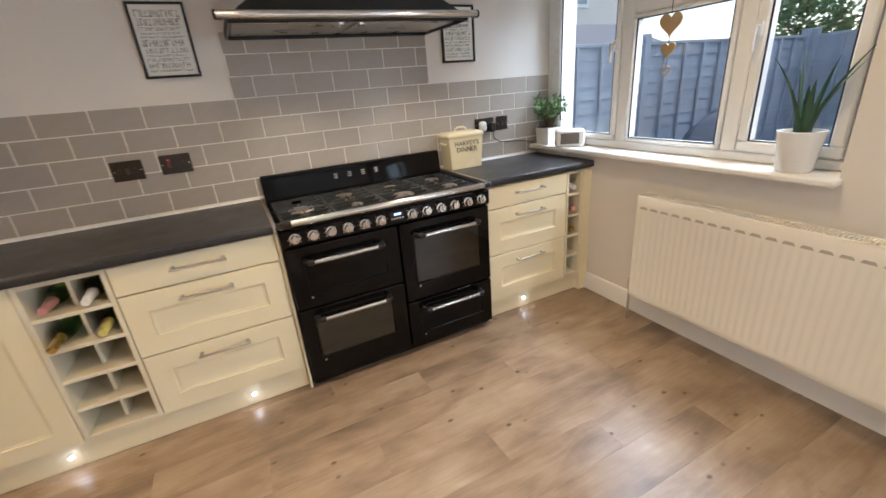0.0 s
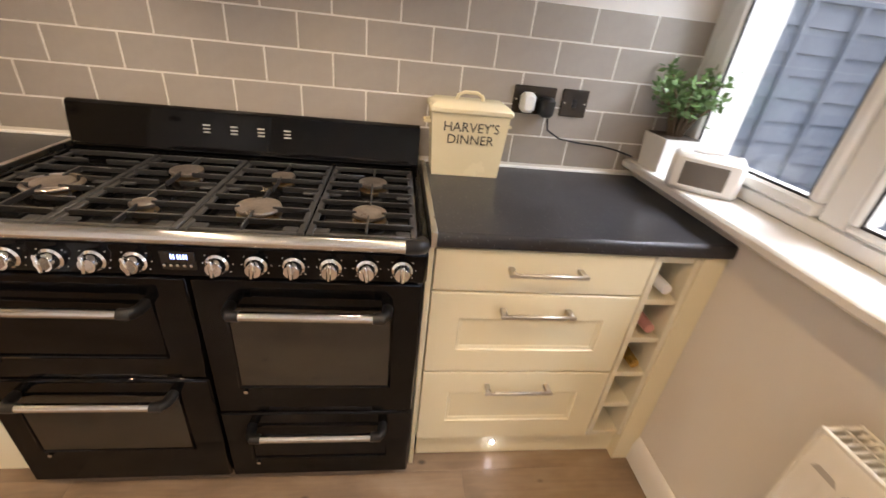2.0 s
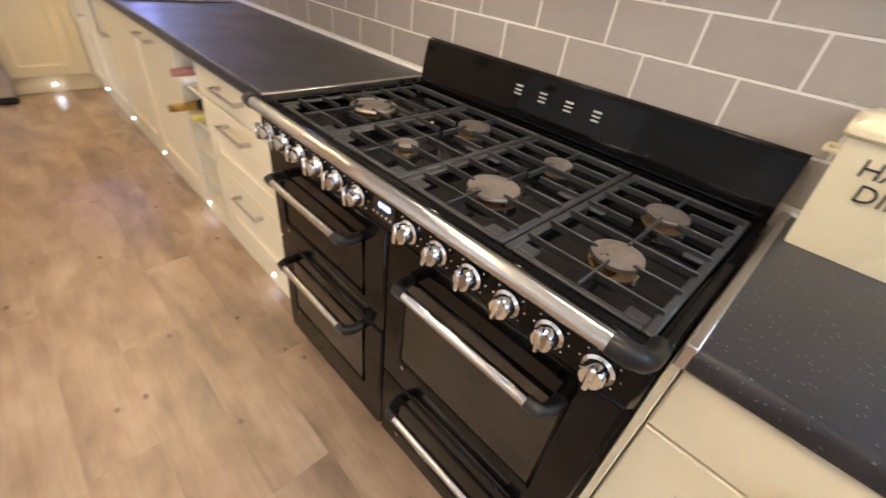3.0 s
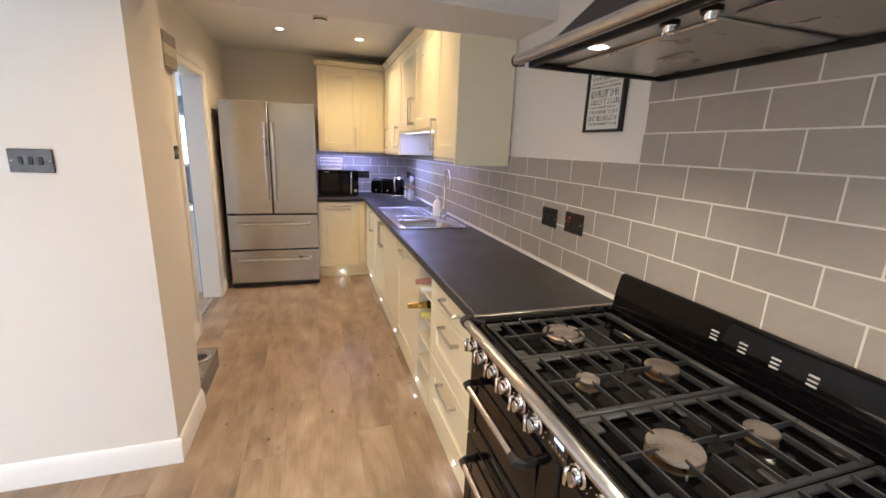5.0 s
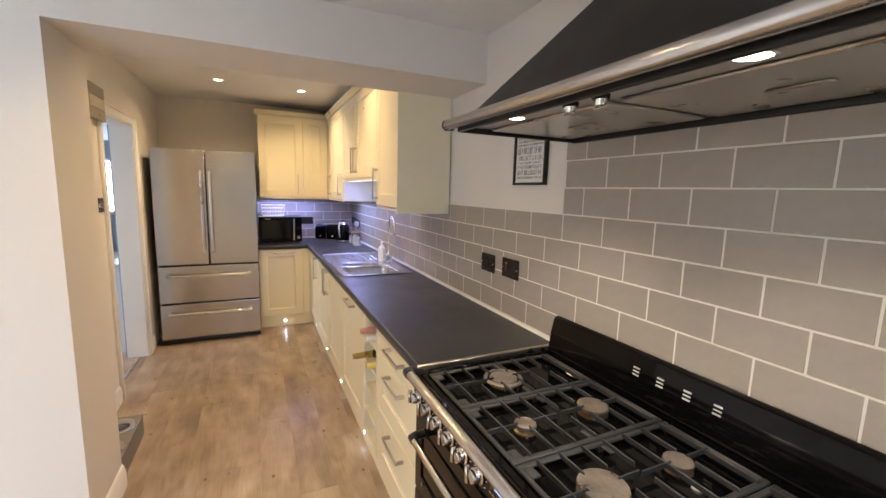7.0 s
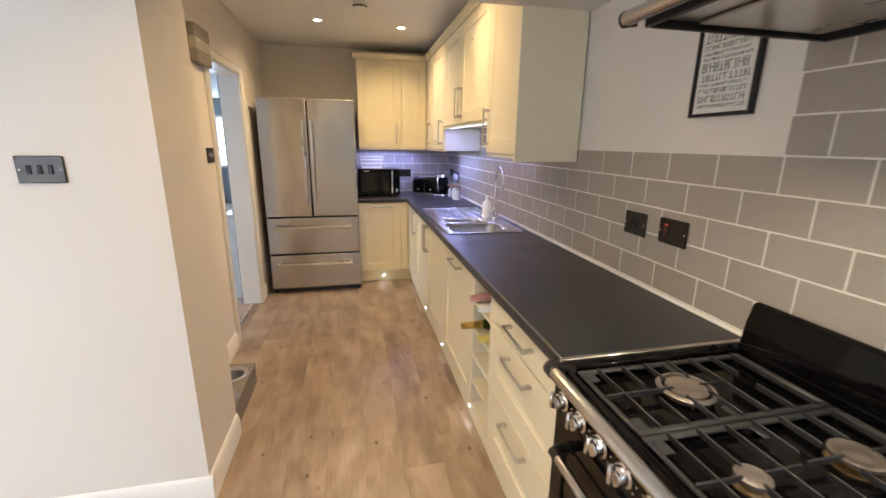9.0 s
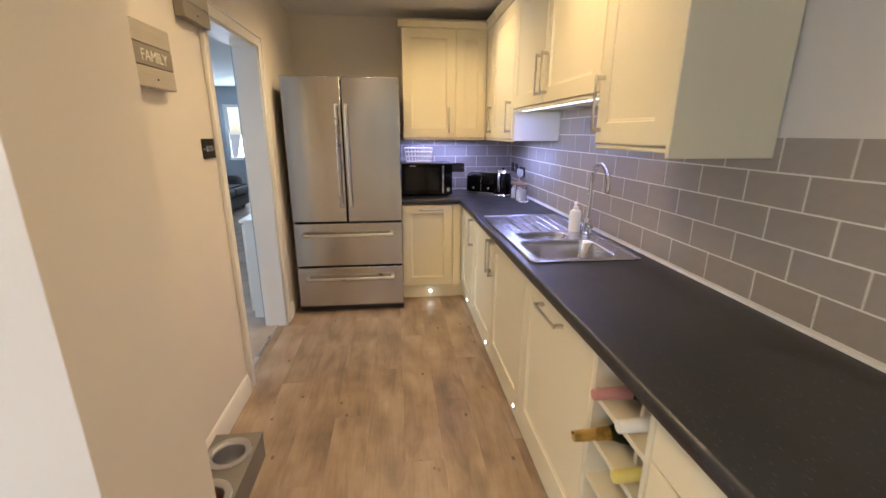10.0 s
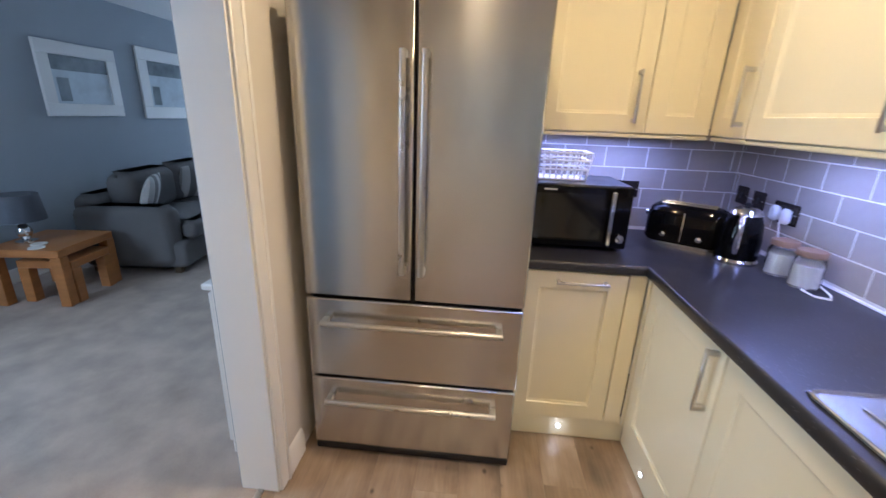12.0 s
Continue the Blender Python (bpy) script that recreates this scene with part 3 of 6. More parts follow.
# ---- outside ----
ground = solo("ground", Build().box(-400, -400, -0.4, 400, 400, -0.2), PAVING, 0, 0, 0, "grey garden paving and ground", "ground", kind="structure", smooth=0)


def fence_run(x0, y0, x1, y1, label, upright):
    """Close-board panels between posts, with a capping rail."""
    length = math.hypot(x1 - x0, y1 - y0)
    f = thing("fence", x0, y0, -0.2, label, "fence", group="garden fence", turn=math.degrees(math.atan2(y1 - y0, x1 - x0)))
    bays = round(length / 1.83)
    step = length / bays
    post = mesh_of("post", Build().box(-0.05, -0.05, 0, 0.05, 0.05, 2.02, 0.008), FENCE)
    slat = mesh_of("slat", Build().hull8([(-0.075, -0.012, 0.1), (0.06, 0.004, 0.1), (0.06, 0.014, 0.1), (-0.075, 0.008, 0.1)], [(-0.075, -0.012, 1.90), (0.06, 0.004, 1.90), (0.06, 0.014, 1.90), (-0.075, 0.008, 1.90)]), FENCE)
    batten = mesh_of("batten", Build().box(-0.02, -0.045, 0.05, 0.02, -0.012, 1.90, 0.003), FENCE)
    for k in range(bays + 1):
        o = new("post", post)
        o.parent, o.location = f, (k * step, 0, 0)
    for k in range(bays):
        part("rail", Build().box(k * step + 0.05, -0.03, 1.90, (k + 1) * step - 0.05, 0.03, 1.935, 0.004), FENCE, f)
        if upright:
            n = 14
            for j in range(n):
                o = new("slat", slat)
                o.parent, o.location = f, (k * step + 0.11 + j * (step - 0.2) / (n - 1), 0, 0)
        else:
            for j in range(13):
                z = 0.06 + j * 0.142
                u0, u1, w1, w2 = k * step + 0.05, (k + 1) * step - 0.05, 0.006 * math.sin(j * 2.1 + k), 0.006 * math.sin(j * 1.3 + 2 * k)
                part("board", Build().hull8([(u0, -0.014, z + w1), (u1, -0.014, z + w2), (u1, 0.002, z + w2), (u0, 0.002, z + w1)], [(u0, 0.004, z + 0.155), (u1, 0.004, z + 0.155), (u1, 0.012, z + 0.155), (u0, 0.012, z + 0.155)]), FENCE, f, smooth=0)
        for j in range(0 if upright else 1, 0 if upright else 5):
            o = new("batten", batten)
            o.parent, o.location = f, (k * step + j * step / 5, 0, 0)
    return f


fence_run(1.3, 4.0, 8.6, 4.0, "blue-grey stained panel fence along the garden side", False)
fence_run(8.7, 3.92, 8.7, -5.2, "blue-grey stained panel fence at the garden end", False)

rng = random.Random(5)


def covered_barbecue():
    b = Build()
    loops = []
    for h, w, d in ((0.0, 0.60, 0.44), (0.25, 0.57, 0.40), (0.5, 0.52, 0.36), (0.75, 0.46, 0.31), (0.95, 0.40, 0.27), (1.05, 0.33, 0.22), (1.11, 0.22, 0.14), (1.13, 0.05, 0.03)):
        loop = []
        for k in range(96):
            t = 2 * math.pi * k / 96
            fold = 1 + (0.07 * math.sin(9 * t + 1.5 * h) + 0.045 * abs(math.sin(10.5 * t + h)) + 0.03 * math.sin(23 * t - 2 * h)) * (1.15 - h)
            z = h + (0.05 * math.sin(2 * t + 1) if h > 0.9 else 0)
            loop.append((w * fold * math.copysign(abs(math.cos(t)) ** 0.6, math.cos(t)), d * fold * math.copysign(abs(math.sin(t)) ** 0.6, math.sin(t)), z))
        loops.append(loop)
    b.rings(loops)
    return solo("covered_barbecue", b, COVER, 4.85, 2.95, -0.2, "barbecue under a loose grey waterproof cover", "barbecue", turn=20)


covered_barbecue()
raised_bed = thing("raised_bed", 6.7, 2.2, -0.2, "white painted timber raised garden bed", "planter", turn=8)
for k in range(4):
    for sy_ in (-0.3, 0.3):
        part("board", Build().box(-0.75, sy_ - 0.018, k * 0.15 + 0.004, 0.75, sy_ + 0.018, k * 0.15 + 0.148, 0.004), TRIM, raised_bed)
    for sx_ in (-0.75, 0.75):
        part("board", Build().box(sx_ - 0.018, -0.28, k * 0.15 + 0.004, sx_ + 0.018, 0.28, k * 0.15 + 0.148, 0.004), TRIM, raised_bed)
part("soil", Build().box(-0.73, -0.28, 0.4, 0.73, 0.28, 0.54, 0.01), SOIL, raised_bed)

house = thing("house", 5.6, 10.5, -0.2, "cream rendered neighbouring house with a grey slate roof", "house")
part("wall", Build().box(-3.5, -2.5, 0, 3.5, 2.5, 4.9), RENDER, house, smooth=0)
part("roof", Build().rings([[(-3.8, -2.8, 4.9), (-3.8, 2.8, 4.9), (-3.8, 0, 6.9)], [(3.8, -2.8, 4.9), (3.8, 2.8, 4.9), (3.8, 0, 6.9)]]), SLATE, house, smooth=0)
for sx in (-2.0, 1.8):
    w = part("window", Build().box(sx - 0.6, -2.53, 3.0, sx + 0.6, -2.49, 4.2, 0.01), UPVC, house)
    part("pane", Build().box(sx - 0.52, -2.545, 3.08, sx + 0.52, -2.531, 4.12), GREYGLASS, w)
shed = thing("shed", 5.0, 5.6, -0.2, "small garden shed with a grey felt roof behind the fence", "shed")
part("wall", Build().box(-1.1, -0.9, 0, 1.1, 0.9, 1.95), FENCE, shed, smooth=0)
part("roof", Build().rings([[(-1.25, -1.1, 1.9), (-1.25, 1.1, 1.9), (-1.25, 0, 2.35)], [(1.25, -1.1, 1.9), (1.25, 1.1, 1.9), (1.25, 0, 2.35)]]), SLATE, shed, smooth=0)


def tree(x, y, h, spread, label):
    t = thing("tree", x, y, -0.2, label, "tree", group="garden trees")
    b = Build().tube([(0, 0, 0), (0.04, 0.02, h * 0.35), (-0.03, 0.05, h * 0.65), (0, 0, h * 0.85)], [0.12, 0.09, 0.06, 0.02], 8)
    for k in range(7):
        a = k * 2.4
        z = h * (0.35 + 0.07 * k)
        b.tube([(0, 0, z), (math.cos(a) * spread * 0.4, math.sin(a) * spread * 0.4, z + h * 0.12), (math.cos(a) * spread * 0.8, math.sin(a) * spread * 0.8, z + h * 0.17)], [0.04, 0.025, 0.008], 6)
    part("trunk", b, STEM, t)
    c = Build()
    for k in range(2600):
        a, u = rng.uniform(0, 6.283), rng.random() ** 0.45
        clump = 0.75 + 0.25 * math.sin(3 * a + k % 5)
        z = h * rng.uniform(0.42, 1.05)
        r = spread * u * clump * max(0.15, 1 - abs(z / h - 0.7) * 1.7)
        p = Vector((r * math.cos(a), r * math.sin(a), z))
        d = Vector((rng.gauss(0, 1), rng.gauss(0, 1), rng.gauss(0, 0.6))).normalized() * rng.uniform(0.05, 0.10)
        e = d.cross(Vector((rng.gauss(0, 1), rng.gauss(0, 1), rng.gauss(0, 1)))).normalized() * 0.035
        c.add([p - d, p + e, p + d, p - e], [(0, 1, 2, 3)])
    part("crown", c, FOLIAGE, t, smooth=0)


tree(10.3, 2.7, 3.5, 1.5, "small leafy tree rising above the garden fence")
tree(10.9, 0.4, 3.7, 1.8, "broad leafy tree beyond the garden fence")
tree(10.8, 5.0, 2.7, 1.6, "leafy tree behind the corner of the garden fence")

# ---- fitted kitchen ----


def bar_handle(length, along="x", out=0.032):
    """A square-footed bar handle; stands off towards -y."""
    b = Build()
    h = length / 2
    if along == "x":
        b.box(-h, -out - 0.008, -0.006, h, -out + 0.002, 0.006, 0.003)
        for s in (-1, 1):
            b.box(s * (h - 0.012) - 0.008, -out, -0.007, s * (h - 0.012) + 0.008, 0, 0.007, 0.002)
    else:
        b.box(-0.006, -out - 0.008, -h, 0.006, -out + 0.002, h, 0.003)
        for s in (-1, 1):
            b.box(-0.007, -out, s * (h - 0.012) - 0.008, 0.007, 0, s * (h - 0.012) + 0.008, 0.002)
    return b


HANDLE_X = mesh_of("handle", bar_handle(0.215), NICKEL)
HANDLE_Z = mesh_of("handle", bar_handle(0.215, "z"), NICKEL)


def shaker(x0, z0, x1, z1, y=0.0, t=0.02, rail=0.075):
    """A shaker front in the plane y, facing -y, with a recessed centre panel."""
    steps = [(0.0, t), (0.0, 0.0025), (0.0025, 0.0)]
    if z1 - z0 >= 0.2:
        steps += [(rail, 0.0), (rail + 0.003, 0.005), (rail + 0.011, 0.0075), (rail + 0.013, 0.0095)]
    return Build().rings([[(x0 + i, y + d, z0 + i), (x1 - i, y + d, z0 + i), (x1 - i, y + d, z1 - i), (x0 + i, y + d, z1 - i)] for i, d in steps])


def put_handle(front, mesh, x, z, y=0.0):
    o = new("handle", mesh)
    o.parent, o.location = front, (x, y, z)
    return o


def carcass(w, z0, z1, depth):
    return Build().box(0, 0.022, z0, w, depth, z1)


def base_unit(x0, x1, kind, label, handle_x=None, y=2.175):
    """A base cabinet with its fronts in the plane y; x runs along the wall."""
    w = x1 - x0
    c = thing("base_cabinet", x0, y, 0, label, "cabinet", group="cream kitchen base units")
    part("body", carcass(w, 0.13, 0.70 if "sink" in label else 0.868, 0.54), CREAM_IN, c, smooth=0)
    g = 0.002
    if kind == "drawers":
        for z0, z1 in ((0.735, 0.862), (0.441, 0.729), (0.132, 0.435)):
            d = part("drawer_front", shaker(g, z0, w - g, z1, rail=0.085), CREAM, c)
            put_handle(d, HANDLE_X, w / 2 + (handle_x or 0), z1 - 0.052)
    elif kind == "dishwasher":
        d = part("door", shaker(g, 0.132, w - g, 0.862), CREAM, c)
        put_handle(d, HANDLE_X, w / 2, 0.81)
    else:
        d = part("door", shaker(g, 0.132, w - g, 0.862), CREAM, c)
        put_handle(d, HANDLE_Z, handle_x, 0.738)
    return c


def bottle(x, z, cap, label, y=2.19):
    """A bottle lying in the rack, neck towards the room."""
    t = thing("wine_bottle", x, y, z + 0.038, label, "bottle", group="bottles in the wine racks")
    part("glass", Build().lathe([(0.0, 0.30), (0.036, 0.298), (0.037, 0.165), (0.030, 0.135), (0.017, 0.10), (0.0145, 0.0), (0.0, 0.0)][::-1], n=20, axis="y"), BOTTLE, t)
    part("foil", Build().lathe([(0.0, -0.004), (0.0155, -0.003), (0.016, 0.0), (0.0185, 0.085), (0.0205, 0.104), (0.0, 0.106)], n=16, axis="y"), cap, t)


def wine_rack(x0, x1, cols, rows, label, y=2.175):
    w = x1 - x0
    c = thing("wine_rack", x0, y, 0, label, "wine rack", group="cream wine racks")
    z0, z1, t = 0.132, 0.862, 0.018
    for s in (0, w - t):
        part("side_panel", Build().box(s, 0.0, z0, s + t, 0.40, z1, 0.0015), CREAM_IN, c)
    part("back_panel", Build().box(t, 0.385, z0, w - t, 0.40, z1), CREAM_IN, c, smooth=0)
    step = (z1 - z0 - t) / rows
    for k in range(rows + 1):
        part("shelf", Build().box(t, 0.004, z0 + k * step, w - t, 0.385, z0 + k * step + t, 0.0015), CREAM_IN, c)
    for k in range(rows):
        for j in range(1, cols):
            x = t + (w - 2 * t) * j / cols
            part("divider", Build().box(x - 0.006, 0.07, z0 + k * step + t, x + 0.008, 0.385, z0 + (k + 1) * step, 0.001), CREAM_IN, c)
    return [z0 + t + k * step for k in range(rows)]


base_unit(-0.312, 0.318, "drawers", "cream three-drawer base unit with bar handles beside the cooker")
shelf_z = wine_rack(-0.602, -0.314, 2, 5, "cream two-column open wine rack with a few bottles")
base_unit(-1.262, -0.604, "dishwasher", "cream integrated dishwasher front with a bar handle")
base_unit(-1.892, -1.264, "door", "cream shaker sink base unit door with bar handle", 0.037)
base_unit(-2.505, -1.894, "door", "cream shaker sink base unit with vertical bar handle", 0.570)
base_unit(-3.045, -2.507, "door", "cream shaker corner base unit with vertical bar handle", 0.500)
base_unit(1.470, 2.072, "drawers", "cream three-drawer base unit with bar handles under the window corner", y=2.19)
shelf_r = wine_rack(2.074, 2.206, 1, 5, "cream narrow open wine rack against the window wall", 2.19)
for x, row, cap, label in ((-0.525, 4, PINKFOIL, "pink-topped wine bottle lying in the rack"), (-0.395, 4, WHITE, "white-capped wine bottle lying in the rack"),
                           (-0.535, 3, GOLDFOIL, "gold-foiled sparkling wine bottle in the rack"), (-0.385, 3, YELLOWFOIL, "yellow-capped wine bottle in the rack")):
    bottle(x, shelf_z[row], cap, label, 2.103 if cap is GOLDFOIL else 2.143)
for row, cap, label in ((4, WHITE, "white-capped wine bottle in the narrow rack"), (3, PINKFOIL, "pink-foiled wine bottle in the narrow rack"), (2, GOLDFOIL, "gold-foiled wine bottle in the narrow rack")):
    bottle(2.140, shelf_r[row], cap, label, 2.195)
for x0, x1, fy in ((2.208, 2.283, 2.188), (1.453, 1.468, 2.188), (0.320, 0.334, 2.166)):
    solo("filler_panel", Build().box(0, 0, 0.0, x1 - x0, 0.5, 0.866, 0.002), CREAM, x0, fy, 0, "cream end filler panel beside the units", "filler panel")


def plinth(x0, y0, x1, y1):
    return solo("plinth", Build().box(0, 0, 0.002, x1 - x0, y1 - y0, 0.128, 0.002), CREAM, x0, y0, 0, "cream plinth board under the base units", "plinth")


plinth(-3.103, 2.203, 0.318, 2.220)
plinth(1.479, 2.225, 2.283, 2.242)
plinth(-3.12, 1.655, -3.103, 2.203)


def plinth_light(x, y, turn=0):
    t = thing("plinth_light", x, y, 0.062, "small round lit plinth light", "light", group="plinth lights", turn=turn)
    part("bezel", Build().lathe([(0.0, 0.0), (0.014, 0.0), (0.014, -0.003), (0.010, -0.004), (0.0, -0.0045)], n=20, axis="y"), CHROME, t)
    part("lens", Build().lathe([(0.0, -0.004), (0.008, -0.0045), (0.007, -0.006), (0.0, -0.0065)], n=16, axis="y"), PLINTH_ON, t)


PLINTH_SPOTS = [(-2.85, 2.202), (-2.1, 2.202), (-1.41, 2.202), (-0.68, 2.202), (0.055, 2.202), (1.75, 2.224)]
for px, py in PLINTH_SPOTS:
    plinth_light(px, py)
plinth_light(-3.102, 1.90, 90)
for px, py in PLINTH_SPOTS[3:]:
    lamp("plinth_beam", "POINT", pose(px, py - 0.019, 0.06), 0.025, (0.85, 0.9, 1.0), radius=0.012)
lamp("plinth_beam", "POINT", pose(-3.08, 1.90, 0.06), 0.025, (0.85, 0.9, 1.0), radius=0.012)

# west return of units
west = thing("base_cabinet", -3.07, 1.652, 0, "cream shaker base unit between fridge and corner", "cabinet", group="cream kitchen base units", turn=90)
part("body", Build().box(0, 0.022, 0.13, 0.512, 0.60, 0.868), CREAM_IN, west, smooth=0)
wd = part("door", shaker(0.004, 0.132, 0.438, 0.862), CREAM, west)
put_handle(wd, HANDLE_X, 0.250, 0.822)
part("corner_post", Build().box(0.442, 0.0, 0.132, 0.514, 0.02, 0.866, 0.002), CREAM, west)
solo("filler_panel", Build().box(0, 0, 0.13, 0.024, 0.02, 0.866, 0.002), CREAM, -3.07, 2.169, 0, "cream corner filler between the base units", "filler panel")
solo("end_panel", Build().box(0, 0, 0, 0.60, 0.016, 0.868, 0.002), CREAM, -3.68, 1.634, 0, "cream end panel beside the fridge", "end panel")


# worktops: the sink cut-out is left open between four strips
SX0, SX1, SY0, SY1 = -2.25, -1.26, 2.212, 2.68
FRONT, RETURN = 2.157, -3.062
top = thing("worktop", -1.6, 2.45, 0.87, "dark slate-effect laminate worktop with a rolled edge", "worktop")
gx, gy = (-3.688, RETURN, SX0, SX1, 0.318), (1.634, FRONT, SY0, SY1, 2.768)
wt = Build().cells([v + 1.6 for v in gx], [v - 2.45 for v in gy], lambda i, j: (i == 0 or j > 0) and not (i == 2 and j == 2), 0, 0.04)
part("top", wt, WORKTOP, top, smooth=0)
prof = [(0.0, 0.0), (-0.010, 0.002), (-0.012, 0.008), (-0.012, 0.028), (-0.0095, 0.036), (-0.004, 0.0396), (0.0, 0.04)]
part("front_edge", Build().rings([[(x + 1.6, FRONT - 2.45 + d, z) for d, z in prof] for x in (RETURN, 0.318)]), WORKTOP, top)
part("front_edge", Build().rings([[(RETURN + 1.6 - d, y - 2.45, z) for d, z in prof] for y in (1.634, FRONT)]), WORKTOP, top)
part("end_trim", Build().box(0.318 + 1.6, FRONT - 0.012 - 2.45, -0.001, 0.334 + 1.6, 0.318, 0.042, 0.002), NICKEL, top, "brushed metal worktop end trim")
top_r = thing("worktop", 1.90, 2.45, 0.87, "dark slate-effect laminate worktop beside the cooker", "worktop")
part("top", Build().box(-0.428, -0.262, 0, 0.383, 0.318, 0.04), WORKTOP, top_r, smooth=0)
part("front_edge", Build().rings([[(x, -0.262 + d, z) for d, z in prof] for x in (-0.428, 0.383)]), WORKTOP, top_r)
part("end_trim", Build().box(-0.444, -0.274, -0.001, -0.428, 0.318, 0.042, 0.002), NICKEL, top_r, "brushed metal worktop end trim")
solo("sealant", Build().tube([(0, 0, 0), (4.0, 0, 0)], 0.006, 6).tube([(5.15, 0, 0), (5.96, 0, 0)], 0.006, 6), WHITE, -3.68, 2.757, 0.912, "white sealant line along the worktop", "sealant", kind="structure")

# wall cabinets


def wall_unit(x0, x1, z0, z1, doors, label):
    """A wall cabinet with fronts at y = 2.42; doors: (x0, x1, handle x)."""
    c = thing("wall_cabinet", x0, 2.42, z0, label, "cabinet", group="cream kitchen wall units")
    h = z1 - z0
    part("body", Build().box(0.002, 0.022, 0, x1 - x0 - 0.002, 0.335, h, 0.002), CREAM, c)
    for a, e, hx in doors:
        d = part("door", shaker(a - x0 + 0.002, 0.003, e - x0 - 0.002, h - 0.003), CREAM, c)
        if hx is not None:
            put_handle(d, HANDLE_Z, hx - x0, 0.150)
    part("light_rail", Build().box(0.002, 0.004, -0.018, x1 - x0 - 0.002, 0.024, -0.001, 0.004), CREAM, c)
    part("cornice", Build().rings([[(x, dy, h + dz) for dy, dz in ((0.03, 0.0), (-0.005, 0.001), (-0.012, 0.02), (-0.03, 0.04), (-0.03, 0.052), (0.03, 0.052))] for x in (0.002, x1 - x0 - 0.002)]), CREAM, c)
    return c


wall_unit(-1.240, -0.775, 1.415, 2.30, [(-1.240, -0.775, -1.203)], "tall cream shaker wall unit at the end of the run")
solo("end_panel", Build().box(0, 0, 0, 0.018, 0.345, 0.965, 0.002), CREAM, -0.772, 2.415, 1.383, "pale cream end panel of the wall units", "end panel")
wall_unit(-2.487, -1.242, 1.612, 2.30, [(-2.487, -1.895, -1.935), (-1.893, -1.242, -1.848)], "cream bridging wall unit with two doors above the sink")
wall_unit(-3.11, -2.489, 1.415, 2.30, [(-3.11, -2.489, -2.540)], "cream shaker wall unit beside the corner")
wall_unit(-3.36, -3.112, 1.415, 2.30, [(-3.36, -3.112, -3.145)], "narrow cream shaker corner wall unit")
ww = thing("wall_cabinet", -3.36, 1.688, 1.415, "cream shaker wall unit beside the fridge with two doors", "cabinet", group="cream kitchen wall units", turn=90)
part("body", Build().box(0.002, 0.022, 0, 0.73, 0.325, 0.885, 0.002), CREAM, ww)
d = part("door", shaker(0.002, 0.003, 0.458, 0.882), CREAM, ww)
put_handle(d, HANDLE_Z, 0.402, 0.150)
part("door", shaker(0.462, 0.003, 0.73, 0.882), CREAM, ww)
part("light_rail", Build().box(0.002, 0.004, -0.018, 0.73, 0.024, -0.001, 0.004), CREAM, ww)
part("cornice", Build().rings([[(x, dy, 0.885 + dz) for dy, dz in ((0.03, 0.0), (-0.005, 0.001), (-0.012, 0.02), (-0.03, 0.04), (-0.03, 0.052), (0.03, 0.052))] for x in (-0.03, 0.73)]), CREAM, ww)
solo("end_panel", Build().box(0, 0, 0, 0.014, 0.322, 0.195, 0.002), WHITE, -2.487, 2.436, 1.404, "white panel of the cabinet beside the sink light", "cabinet side")
strip = thing("under_cabinet_light", -1.85, 2.472, 1.612, "lit cool white LED strip under the wall unit", "light")
part("housing", Build().box(-0.56, -0.022, -0.014, 0.56, 0.022, -0.002, 0.002), WHITE, strip)
part("diffuser", Build().box(-0.54, -0.012, -0.019, 0.54, 0.012, -0.0145, 0.002), STRIP_ON, strip)


# used for the real fittings and for the added unseen ones alike
def downlight(x, y, z, group):
    t = thing("downlight", x, y, z, "recessed round ceiling downlight, lit", "light", group=group)
    part("bezel", Build().lathe([(0.030, -0.002), (0.045, -0.001), (0.046, -0.005), (0.040, -0.008), (0.031, -0.006)], n=28, ring=True), TRIM, t)
    part("lamp", Build().lathe([(0.0, -0.004), (0.0295, -0.004), (0.0295, -0.001), (0.0, -0.001)], n=24), SPOT_ON, t)


for sx, sy in KITCHEN_SPOTS:
    downlight(sx, sy, 2.45, "kitchen downlights")
# fittings for the added dining fill lamps, out of view
for sx, sy in ADDED_DINING_SPOTS:
    downlight(sx, sy, 2.33, "dining downlights")
for sx, sy in LIVING_SPOTS:
    downlight(sx, sy, 2.42, "living room downlights")
alarm = thing("smoke_alarm", -2.15, 1.716, 2.45, "white round smoke alarm on the ceiling", "smoke alarm")
part("body", Build().lathe([(0.0, 0.0), (0.055, 0.0), (0.057, -0.015), (0.045, -0.035), (0.0, -0.038)], n=28), WHITE, alarm)
part("vent_ring", Build().lathe([(0.046, -0.026), (0.0535, -0.020), (0.054, -0.024), (0.047, -0.031)], n=28, ring=True), BLACK, alarm)

# ---- range cooker ----
CX0, CX1, COOKER_Y = 0.336, 1.450, 2.138
ck = thing("range_cooker", (CX0 + CX1) / 2, COOKER_Y, 0, "black gloss dual-fuel range cooker with seven gas burners", "cooker")
H = (CX1 - CX0) / 2
X = lambda x: (x - 0.919) * 0.96
part("body", Build().box(-H, 0.03, 0.03, H, 0.60, 0.80, 0.004), ENAMEL, ck)
part("base", Build().box(-H + 0.01, 0.05, 0.0, H - 0.01, 0.6, 0.03, 0.003), BLACK, ck)
part("control_panel", Build().box(-H, -0.012, 0.792, H, 0.05, 0.880, 0.008), ENAMEL, ck)
